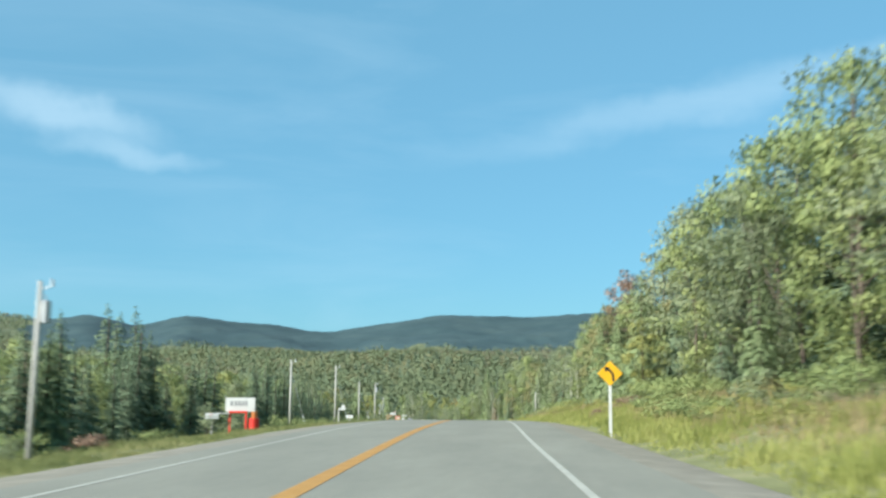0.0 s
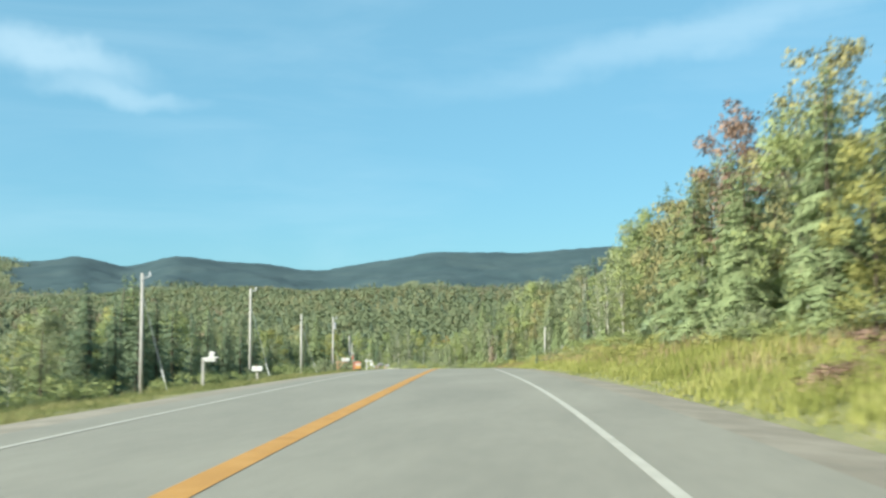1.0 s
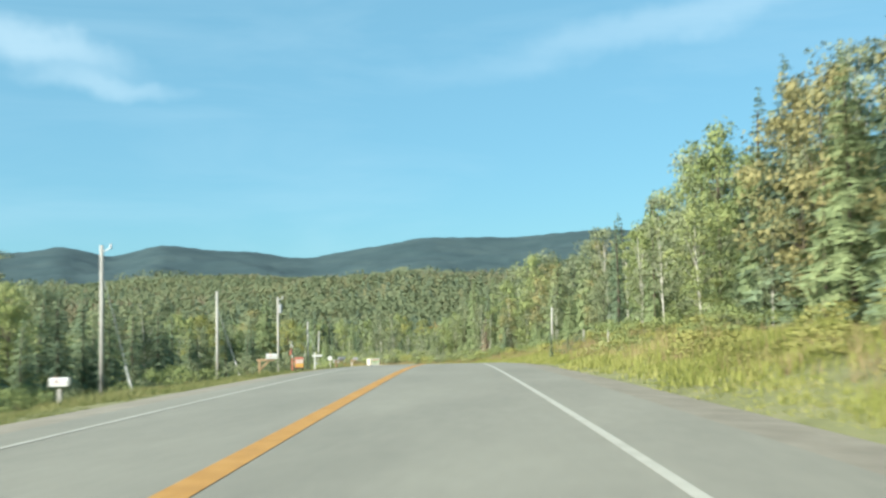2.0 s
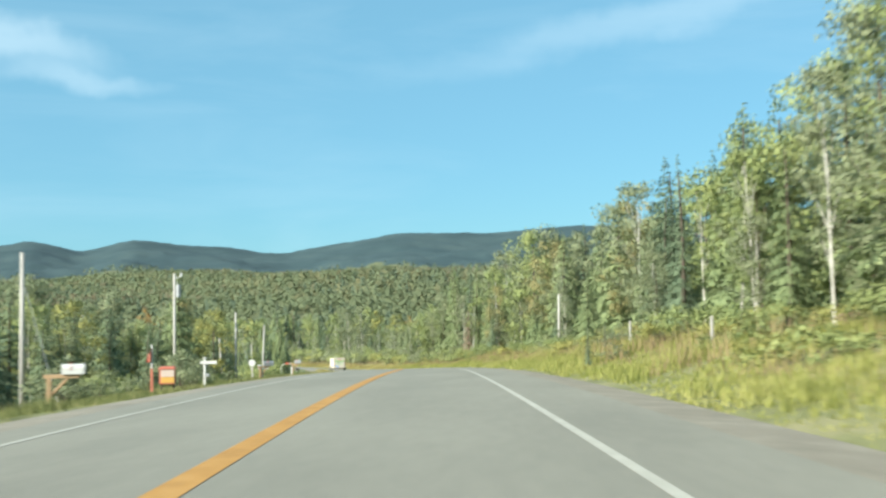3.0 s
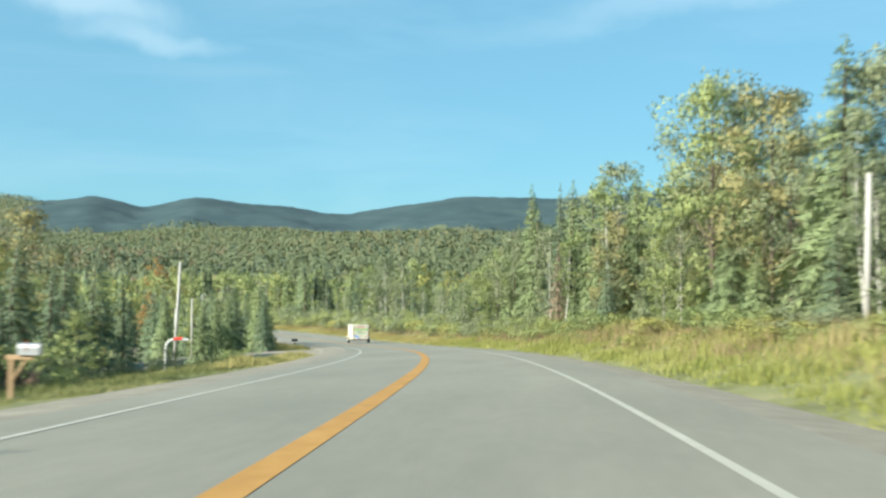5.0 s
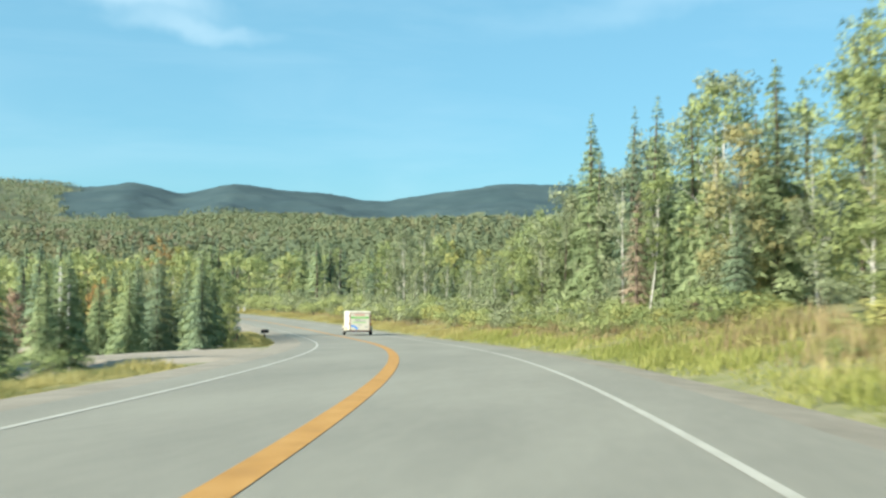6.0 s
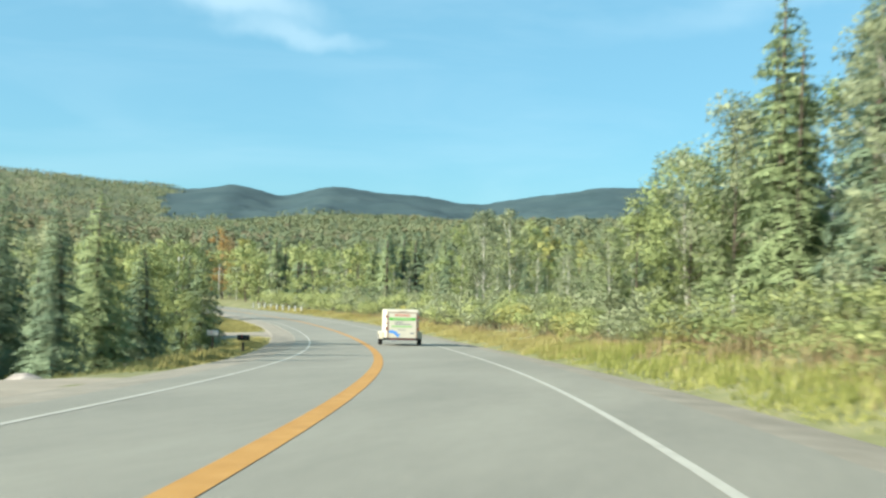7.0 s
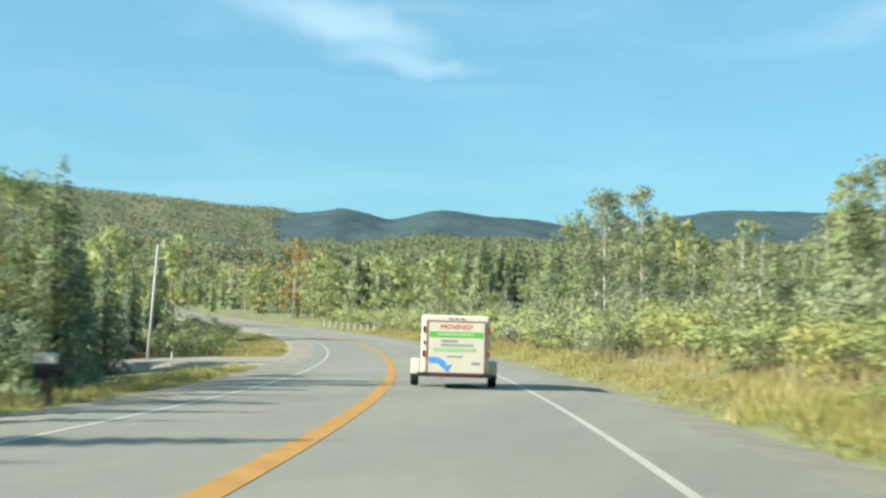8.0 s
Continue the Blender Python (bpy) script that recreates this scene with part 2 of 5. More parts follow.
RUBBER = material("tyre_rubber", [(0.015, 0.015, 0.015), (0.03, 0.03, 0.03)], 5, 0.9)
GREEN = material("green_print", [(0.098, 0.383, 0.063), (0.118, 0.432, 0.076)], 2, 0.5)
PALE_GREEN = material("pale_green_print", [(0.292, 0.474, 0.209), (0.335, 0.509, 0.244)], 2, 0.5)
BLUE = material("blue_print", [(0.06, 0.24, 0.62), (0.09, 0.30, 0.70)], 2, 0.5)
GREY_PRINT = material("grey_print", [(0.22, 0.22, 0.22), (0.30, 0.30, 0.30)], 2, 0.6)
TEXT_RED = material("red_print", [(0.62, 0.05, 0.02), (0.68, 0.07, 0.03)], 2, 0.5)
SEAL_BROWN = material("brown_seal", [(0.17, 0.07, 0.05), (0.25, 0.11, 0.07)], 3, 0.6)
LENS_RED = material("red_lens", [(0.16, 0.02, 0.02), (0.25, 0.04, 0.03)], 4, 0.25)

# ---------------------------------------------------------------- mesh helpers


OUTWARD = {}


def turned_out(verts, faces, normals):
    """Loose triangles, each wound so that its front looks out of the crown."""
    v, f, n = np.asarray(verts, float), np.asarray(faces, int), np.asarray(normals, float)
    face_n = np.cross(v[f[:, 1]] - v[f[:, 0]], v[f[:, 2]] - v[f[:, 0]])
    back = (face_n * n[f].sum(1)).sum(1) < 0
    f[back] = f[back][:, ::-1]
    return f.tolist()


def link_mesh(name, verts, faces, mats, parent=None, label="", smooth=False, index=None, normals=None):
    me = bpy.data.meshes.new(name)
    if normals is not None:
        faces = turned_out(verts, faces, normals)
    me.from_pydata([tuple(v) for v in verts], [], [tuple(f) for f in faces])
    for m in (mats if isinstance(mats, (list, tuple)) else [mats]):
        me.materials.append(m)
    if index is not None:
        me.polygons.foreach_set("material_index", index)
    if smooth:
        me.polygons.foreach_set("use_smooth", [True] * len(me.polygons))
    me.update()
    if normals is not None:
        OUTWARD[me.name] = np.asarray(normals, float)
        me.polygons.foreach_set("use_smooth", [True] * len(me.polygons))
        me.normals_split_custom_set_from_vertices(OUTWARD[me.name].tolist())
    ob = new(name, me)
    if parent is not None:
        ob.parent = parent
    if label:
        ob["label"] = label
    return ob


def part(name, bm, mat, parent, label="", smooth=False):
    """Links a bmesh as one mesh object under a thing or a part."""
    me = bpy.data.meshes.new(name)
    bm.to_mesh(me)
    bm.free()
    me.materials.append(mat)
    if smooth:
        for p in me.polygons:
            p.use_smooth = True
    ob = new(name, me)
    ob.parent = parent
    if label:
        ob["label"] = label
    return ob


def box(sx, sy, sz, at=(0, 0, 0), bevel=0.01, turn_z=0.0, lean_y=0.0, lean_x=0.0, bm=None, segments=2):
    """A box with eased edges, its base centre at the place given."""
    fresh = bmesh.new()
    bmesh.ops.create_cube(fresh, size=1)
    bmesh.ops.scale(fresh, vec=(sx, sy, sz), verts=fresh.verts)
    if bevel:
        bmesh.ops.bevel(fresh, geom=fresh.edges[:], offset=bevel, segments=segments, affect="EDGES", profile=0.6)
    m = Matrix.Translation(at) @ Euler((lean_x, lean_y, turn_z)).to_matrix().to_4x4() @ Matrix.Translation((0, 0, sz / 2))
    bmesh.ops.transform(fresh, matrix=m, verts=fresh.verts)
    return merge(fresh, bm)


def merge(fresh, bm):
    if bm is None:
        return fresh
    me = bpy.data.meshes.new("joined")
    fresh.to_mesh(me)
    fresh.free()
    bm.from_mesh(me)
    bpy.data.meshes.remove(me)
    return bm


def rod(a, b, r1, r2=None, sides=8, bm=None):
    """A tapered round bar from a to b."""
    a, b = Vector(a), Vector(b)
    fresh = bmesh.new()
    bmesh.ops.create_cone(fresh, cap_ends=True, segments=sides, radius1=r1, radius2=r1 if r2 is None else r2, depth=(b - a).length)
    q = (b - a).to_track_quat("Z", "Y").to_matrix().to_4x4()
    bmesh.ops.transform(fresh, matrix=Matrix.Translation((a + b) / 2) @ q, verts=fresh.verts)
    return merge(fresh, bm)


# ---------------------------------------------------------------- the road's line
# bends (1/m, times 1000) and slopes (per cent) at every 20 m from 120 m behind the start
BEND = [0, 0, 0, 0, 0.24, 1.26, 0.28, -1.09, 1.39, 0.2, -0.15, -0.14, 0.26, 1.83, 3.97, 3.98, 3.23, 2.85, 3.03, 3.38, 3.49, 3.18,
        2.61, 1.9, 1.11, 0.42, -0.08, -0.41, -0.59, -0.66, -0.65, -0.59, -0.51, -0.41, -0.31, -0.2, -0.1, 0, 0]
SLOPE = [-0.8, -0.8, -0.8, -0.8, -0.82, -1.78, -0.35, -0.31, -1.6, -2.36, -2.69, -3.72, -4.6, -5.09, -5.19, -5.66, -5.59, -4.61, -3.35,
         -2.54, -2.27, -2.1, -1.83, -1.45, -0.99, -0.56, -0.21, 0.03, 0.18, 0.24, 0.26, 0.25, 0.22, 0.18, 0.13, 0.09, 0.04, 0, 0]
S0, S1, STEP = -120.0, 640.0, 1.0
RS = np.arange(S0, S1 + 0.5, STEP)
_k = np.interp(RS, S0 + 20 * np.arange(len(BEND)), np.array(BEND) * 1e-3)
_g = np.interp(RS, S0 + 20 * np.arange(len(SLOPE)), np.array(SLOPE) * 1e-2)


def running(v):
    return np.concatenate([[0], np.cumsum((v[1:] + v[:-1]) / 2 * STEP)])


# the line is tied down at 40 m
I40 = int((40 - S0) / STEP)
RTH = running(_k)
RTH += 0.0817 - RTH[I40]
RX, RY, RZ = running(-np.sin(RTH)), running(np.cos(RTH)), running(_g)
RX, RY, RZ = RX - 1.7249 - RX[I40], RY + 39.9508 - RY[I40], RZ - 0.342 - RZ[I40]


def road_at(s, lat=0.0):
    """x, y, z and heading on the road's surface, s metres along it and lat metres to the right of the yellow line."""
    th = np.interp(s, RS, RTH)
    return (np.interp(s, RS, RX) + lat * np.cos(th), np.interp(s, RS, RY) + lat * np.sin(th), np.interp(s, RS, RZ), th)


def smooth(a, b, v):
    u = np.clip((v - a) / (b - a), 0, 1)
    return u * u * (3 - 2 * u)


def wobble(x, y, size, seed=0.0):
    """Soft rolling, between about -1 and 1."""
    x, y = np.asarray(x, float) / size, np.asarray(y, float) / size
    return (np.sin(x * 1.3 + 1.7 * np.sin(y * 0.9 + seed) + seed) + np.sin(y * 1.7 + 1.3 * np.sin(x * 1.1 - seed)) + 0.6 * np.sin((x + y) * 2.3 + seed * 2)) / 2.6


# cross-section of the land beside the road: metres off the yellow line, height over the road
CROSS_LAT = [-400, -120, -60, -30, -18, -12, -8.5, -6.5, -5.2, -4.2, 6.2, 6.8, 8.5, 11, 14, 20, 40, 90, 400]
CROSS_Z = [-9, -7, -5, -3.2, -1.9, -0.9, -0.45, -0.25, -0.12, -0.30, -0.30, -0.02, 0.34, 1.15, 1.6, 2.1, 2.6, 2.8, 4]


def nearest(x, y):
    """For arrays of places: the nearest stretch of road, and how far right of it they lie."""
    x, y = np.ravel(x).astype(float), np.ravel(y).astype(float)
    idx = np.empty(len(x), int)
    cx, cy = RX[::4], RY[::4]
    for i in range(0, len(x), 20000):
        sl = slice(i, i + 20000)
        idx[sl] = 4 * np.argmin((x[sl, None] - cx) ** 2 + (y[sl, None] - cy) ** 2, axis=1)
    th = RTH[idx]
    dx, dy = x - RX[idx], y - RY[idx]
    along = -dx * np.sin(th) + dy * np.cos(th)
    s = np.clip(RS[idx] + np.clip(along, -2.5, 2.5), S0, S1)
    px, py, pz, th = road_at(s)
    lat = (x - px) * np.cos(th) + (y - py) * np.sin(th)
    far = np.hypot(x - px, y - py)
    return s, np.where(lat < 0, -far, far), pz


def land(x, y):
    """The height of the ground at x, y."""
    shape = np.shape(x)
    s, lat, pz = nearest(x, y)
    fx, fy = np.ravel(x), np.ravel(y)
    off = np.interp(lat, CROSS_LAT, CROSS_Z)
    # the land ahead of the bend lies level with the road on both sides
    ahead = smooth(225, 300, s)
    off = np.where(lat < -9, off * (1 - 0.75 * ahead), off)
    off = np.where(lat > 9, off * (1 - 0.55 * ahead), off)
    near = pz + off + wobble(fx, fy, 6) * 0.10 * smooth(6, 14, np.abs(lat))
    r = np.hypot(fx, fy - 100)
    hill = -9 + 56 * smooth(330, 1500, r) + wobble(fx, fy, 190, 2.0) * 13 * smooth(350, 800, r) + wobble(fx, fy, 60, 5.0) * 2.5 * smooth(300, 600, r)
    hill = np.where(fy > -200, hill, -9 + 20 * smooth(300, 1500, r))
    w = smooth(90, 260, np.abs(lat))
    return (near * (1 - w) + hill * w).reshape(shape)


def ground_z(x, y):
    return float(land(np.array([x]), np.array([y]))[0])


def place(s, lat, dz=None, yaw=0.0):
    """A pose on the ground at s, lat, facing back along the road (its -y towards oncoming eyes)."""
    x, y, z, th = road_at(s, lat)
    return pose(x, y, ground_z(x, y) if dz is None else z + dz, 0, 0, math.degrees(th) + yaw)


# ---------------------------------------------------------------- ground, road and mountains
def spread(dense_lo, dense_hi, step, far):
    mid = list(np.arange(dense_lo, dense_hi + 0.1, step))
    up, d = [], step
    while (up[-1] if up else dense_hi) < far:
        d *= 1.16
        up.append((up[-1] if up else dense_hi) + d)
    down, d = [], step
    while (down[-1] if down else dense_lo) > -far:
        d *= 1.16
        down.append((down[-1] if down else dense_lo) - d)
    return np.array(down[::-1] + mid + up)


def grid_faces(nu, nv):
    i = np.arange((nu - 1) * (nv - 1))
    a = (i // (nv - 1)) * nv + i % (nv - 1)
    return np.stack([a, a + nv, a + nv + 1, a + 1], 1)


gx, gy = spread(-130, 36, 2.0, 4300), spread(-30, 330, 2.0, 4300)
GX, GY = np.meshgrid(gx, gy, indexing="ij")
GZ = land(GX, GY)
faces = grid_faces(len(gx), len(gy))[:, [0, 1, 2, 3]]
mid_x, mid_y = (GX.ravel()[faces].mean(1)), (GY.ravel()[faces].mean(1))
_, lat_f, _ = nearest(mid_x, mid_y)
ground = link_mesh("ground", np.stack([GX.ravel(), GY.ravel(), GZ.ravel()], 1).tolist(), faces.tolist(), [SOIL, HILL], smooth=True,
                   index=(np.abs(lat_f) > 17).astype(int))
tagged(ground, "grassy roadside land falling away to wooded hills", "ground", kind="structure")


def ribbon(name, lats, heights, mat, s0=-118.0, s1=630.0, step=2.0, label="", category="road", dashes=None):
    """A strip laid along the road with the given cross-section."""
    ss = np.arange(s0, s1 + step / 2, step)
    verts = []
    for s in ss:
        for lt, h in zip(lats, heights):
            x, y, z, th = road_at(s, lt)
            verts.append((float(x), float(y), float(z + h)))
    ob = link_mesh(name, verts, grid_faces(len(ss), len(lats))[:, ::-1].tolist(), mat)
    return tagged(ob, label, category, kind="structure")


ribbon("road", [-3.75, -3.7, -3, 0, 3, 5.2, 5.25], [-0.12, -0.0, 0, 0, 0, 0, -0.12], ASPHALT, label="pale worn asphalt two-lane highway", category="road")
ribbon("shoulder", [-5.6, -5.0, -4.2, -3.6], [-0.30, -0.10, -0.035, -0.012], GRAVEL, label="gravel shoulder along the asphalt edge", category="shoulder")
ribbon("shoulder", [5.1, 5.6, 6.3, 7.0], [-0.012, -0.03, -0.07, -0.25], GRAVEL, label="gravel shoulder along the asphalt edge", category="shoulder")
ribbon("centre_line", [-0.15, 0.15], [0.005, 0.005], YELLOW_LINE, label="broad worn orange-yellow centre line", category="road marking")
ribbon("edge_line", [3.59, 3.71], [0.005, 0.005], WHITE_LINE, label="solid white edge line", category="road marking")
ribbon("edge_line", [-2.94, -2.84], [0.005, 0.005], WHITE_LINE, label="solid white edge line", category="road marking")


def side_road(s, lat0, lat1, width, label, bend=0.0):
    """A sandy drive leaving the shoulder, following the ground."""
    n, verts = 14, []
    for i in range(n):
        u = i / (n - 1)
        lt = lat0 + (lat1 - lat0) * u
        flare = width * (1 + 1.1 * (1 - u) ** 3)
        for v in np.linspace(-0.5, 0.5, 9):
            x, y, z, th = road_at(s + v * flare + bend * u * u, lt)
            g = ground_z(float(x), float(y))
            verts.append((float(x), float(y), max(g, float(z) - 0.10 * (1 - u) - 2.0 * u * u - 0.1) + 0.05) if abs(v) < 0.49 else (float(x), float(y), g - 0.15))
    ob = link_mesh("driveway", verts, grid_faces(n, 9).tolist(), SAND, smooth=True)
    return tagged(ob, label, "driveway", kind="structure")


side_road(184, -4.4, -24, 11.0, "sandy gravel drive joining the highway shoulder")
side_road(246, -4.4, -26, 6.0, "sandy gravel drive joining the highway shoulder", 6)

RIDGE_AZ = [-60, -30, -12, -5.6, -2, 1.8, 6.8, 9.5, 12.9, 14.5, 16, 18, 20.9, 23.3, 25.7, 28, 29.5, 32, 35, 41, 55, 80]
RIDGE_Z = [150, 190, 205, 201, 207, 193, 200, 182, 153, 155, 168, 173, 189, 156, 184, 168, 172, 178, 187, 204, 190, 120]


def mountains():
    """The far wooded ridge, a broad-backed range closing the valley."""
    az = np.arange(-60, 80.01, 0.35)
    top = np.interp(az, RIDGE_AZ, RIDGE_Z)
    ker = np.hanning(5)
    top = np.convolve(np.pad(top, 2, mode="edge"), ker / ker.sum(), "valid")
    rs = np.arange(1250, 3301, 25.0)
    rise = np.interp(rs, [1250, 1300, 1650, 2050, 2400, 2600, 2680, 3000, 3300], [-0.3, 0, 0.22, 0.58, 0.90, 1.0, 0.98, 0.7, 0.35])
    A, RR = np.meshgrid(np.radians(az), rs, indexing="ij")
    X, Y = -np.sin(A) * RR, np.cos(A) * RR
    calm = np.clip(1.15 - rise, 0.15, 1)[None, :]
    Z = 20 + (top[:, None] - 25) * rise[None, :]
    Z = Z + calm * (13 * wobble(X, Y, 120, 1.0) + 8 * wobble(X, Y, 47, 3.0)) + 1.3 * wobble(X, Y, 15, 6.0)
    Z = Z + (np.random.default_rng(4).random(Z.shape) - 0.5) * 6 * np.clip(calm + 0.25, 0, 1)
    verts = np.stack([X.ravel(), Y.ravel(), Z.ravel()], 1)
    # nearer slopes take plain forest colour, the rest the haze-tinted one
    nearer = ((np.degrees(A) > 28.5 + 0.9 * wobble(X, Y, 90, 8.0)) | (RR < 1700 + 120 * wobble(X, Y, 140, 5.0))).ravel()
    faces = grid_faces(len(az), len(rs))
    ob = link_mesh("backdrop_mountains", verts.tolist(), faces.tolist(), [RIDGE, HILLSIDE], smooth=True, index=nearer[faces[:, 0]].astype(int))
    tagged(ob, "long wooded mountain ridge, distance haze coloured in as blue-green", "mountains", kind="structure")
    seen = (np.degrees(A).ravel() < 48) & (np.degrees(A).ravel() > -12)
    return verts[nearer & (RR.ravel() < 2620) & (RR.ravel() > 1450) & seen]


FLANK = mountains()

# ---------------------------------------------------------------- trees


class Shards:
    """Collects small leaf and needle faces fast."""

    def __init__(self):
        self.v, self.f, self.n = [], [], []

    def tri(self, a, b, c, out):
        i = len(self.v)
        self.v += [a, b, c]
        self.f.append((i, i + 1, i + 2))
        k = 1 / math.sqrt(out[0] ** 2 + out[1] ** 2 + out[2] ** 2 + 1e-12)
        self.n += [(out[0] * k, out[1] * k, out[2] * k)] * 3


def spruce_crown(rng, h, r, layers, branches, start=0.06, ragged=0.25, fine=True):
    """Whorls of drooping boughs with side sprays, narrowing to a spire."""
    sh = Shards()
    for k in range(layers):
        u = start + (0.985 - start) * (k / (layers - 1)) ** 0.78
        z0 = u * h
        reach = r * ((1 - u) ** 0.8 * 0.95 + 0.05) * (1 - ragged * rng.random() * 0.5)
        nb = max(5, int(branches * (0.55 + 0.45 * (1 - u))))
        a0 = rng.random() * 6.28
        for j in range(nb):
            if rng.random() < 0.08:
                continue
            a = a0 + 6.283 * (j + 0.5 * rng.random()) / nb
            ln = reach * (1 - ragged * rng.random())
            zj = z0 + rng.uniform(-0.6, 0.6) * h * (1 - start) / layers
            drop = ln * (0.28 + 0.35 * rng.random()) * (1.1 - u)
            lift = ln * 0.10 + (0.5 * ln if u > 0.9 else 0)
            d = np.array((math.cos(a), math.sin(a), 0))
            side = np.array((-d[1], d[0], 0))
            steps = 4 if ln > 0.5 else 2
            prev = np.array((0, 0, zj))
            for q in range(1, steps + 1):
                w = q / steps
                p = np.array((0, 0, zj)) + d * ln * w + np.array((0, 0, -drop * w * w + lift * w * (1 - w)))
                spray = (0.22 + 0.30 * (1 - w)) * ln * (0.7 + 0.6 * rng.random()) + 0.06
                mid = prev * 0.5 + p * 0.5
                for sg in (-1, 1):
                    for lo in ((0.0, 0.5) if fine else (0.0,)):
                        hi = lo + (0.42 if fine else 1.0)
                        b0, b1 = prev * (1 - lo) + p * lo, prev * (1 - hi) + p * hi
                        ls = spray * (0.75 + 0.5 * rng.random())
                        tip = (b0 + b1) * 0.5 + side * sg * ls + d * ls * 0.55 + np.array((0, 0, -ls * (0.10 + 0.40 * rng.random())))
                        sh.tri(tuple(b0), tuple(b1), tuple(tip), d * 0.75 + side * sg * 0.35 + np.array((0, 0, 0.35 + 0.5 * rng.random())))
                if q == steps:
                    e = p + d * 0.12 * ln
                    sh.tri(tuple(p - side * 0.05 * ln), tuple(p + side * 0.05 * ln), tuple(e + np.array((0, 0, -0.03))), d + np.array((0, 0, 0.5)))
                hang = 0.20 * ln + 0.08
                sh.tri(tuple(prev), tuple(p), tuple(mid + np.array((0, 0, -hang * (0.6 + 0.8 * rng.random())))), d + side * rng.uniform(-0.6, 0.6) + np.array((0, 0, 0.25)))
                prev = p
    sh.tri((-0.04, 0, 0.95 * h), (0.04, 0, 0.95 * h), (0, 0, h), (0, -1, 0.3))
    sh.tri((0, -0.04, 0.95 * h), (0, 0.04, 0.95 * h), (0, 0, h), (-1, 0, 0.3))
    return sh


def leaf_cloud(rng, centres, radii, per, size):
    """Loose clumps of small leaves, denser towards each clump's skin."""
    sh = Shards()
    middle = np.mean(centres, axis=0)
    reach = np.max(np.linalg.norm(np.array(centres) - middle, axis=1)) + 1e-6
    for c, cr in zip(centres, radii):
        n = int(per * (0.7 + 0.6 * rng.random()))
        d = rng.normal(size=(n, 3))
        d /= np.linalg.norm(d, axis=1)[:, None] + 1e-9
        rad = cr * rng.random(n) ** 0.45
        p = c + d * rad[:, None] * np.array((1, 1, 0.75))
        t = rng.normal(size=(n, 3)) + np.array((0, 0, -0.2))
        t /= np.linalg.norm(t, axis=1)[:, None]
        b = np.cross(t, d + rng.normal(size=(n, 3)) * 0.6)
        b /= np.linalg.norm(b, axis=1)[:, None] + 1e-9
        sz = size * (0.6 + 0.8 * rng.random(n))
        out = d * 0.6 + (p - middle) / reach * 0.6 + rng.normal(size=(n, 3)) * 0.28 + np.array((0, 0, 0.15))
        for i in range(n):
            l, w = t[i] * sz[i], b[i] * sz[i] * 0.8
            sh.tri(tuple(p[i] - l * 0.8 - w), tuple(p[i] - l * 0.8 + w), tuple(p[i] + l), out[i])
    return sh


def trunk_mesh(rng, h, r, limbs=(), lean=0.0, sides=7):
    """A tapering, slightly bent trunk with limbs."""
    verts, faces = [], []

    def tube(points, radii):
        base = len(verts)
        for p, rr in zip(points, radii):
            for k in range(sides):
                a = 6.2832 * k / sides
                verts.append((p[0] + rr * math.cos(a), p[1] + rr * math.sin(a), p[2]))
        for i in range(len(points) - 1):
            for k in range(sides):
                a, b = base + i * sides + k, base + i * sides + (k + 1) % sides
                faces.append((a, b, b + sides, a + sides))
        faces.append(tuple(base + (len(points) - 1) * sides + k for k in range(sides)))

    bend = rng.normal(size=2) * 0.02 * h
    pts = []
    for i in range(7):
        u = i / 6
        pts.append((lean * h * u + bend[0] * math.sin(3 * u), bend[1] * math.sin(2.4 * u), h * u - 0.15 * (u == 0)))
    tube(pts, [r * (1.25 if i == 0 else 1 - 0.85 * i / 6) for i in range(7)])
    for base_u, end in limbs:
        i = min(5, int(base_u * 6))
        f = base_u * 6 - i
        st = tuple(pts[i][k] * (1 - f) + pts[i + 1][k] * f for k in range(3))
        mid = tuple(st[k] * 0.5 + end[k] * 0.5 + (0.12 * (end[2] - st[2]) if k == 2 else 0) for k in range(3))
        tube([st, mid, tuple(end)], [r * 0.42 * (1.1 - base_u), r * 0.28 * (1.1 - base_u), r * 0.09])
    return verts, faces


def make_tree(name, crown_name, sh, crown_mat, trunk, bark, label, category):
    thing = new(name)
    link_mesh("trunk", trunk[0], trunk[1], bark, thing, smooth=True)
    link_mesh(crown_name, sh.v, sh.f, crown_mat, thing, normals=sh.n)
    return tagged(thing, label, category)


def spruce(seed, h, r, mat, label, layers=28, branches=11, start=0.03, fine=True):
    rng = np.random.default_rng(seed)
    sh = spruce_crown(rng, h, r, layers, branches, start, fine=fine)
    return make_tree("spruce_tree", "crown", sh, mat, trunk_mesh(rng, h * 0.9, 0.016 * h + 0.02), BARK, label, "tree")


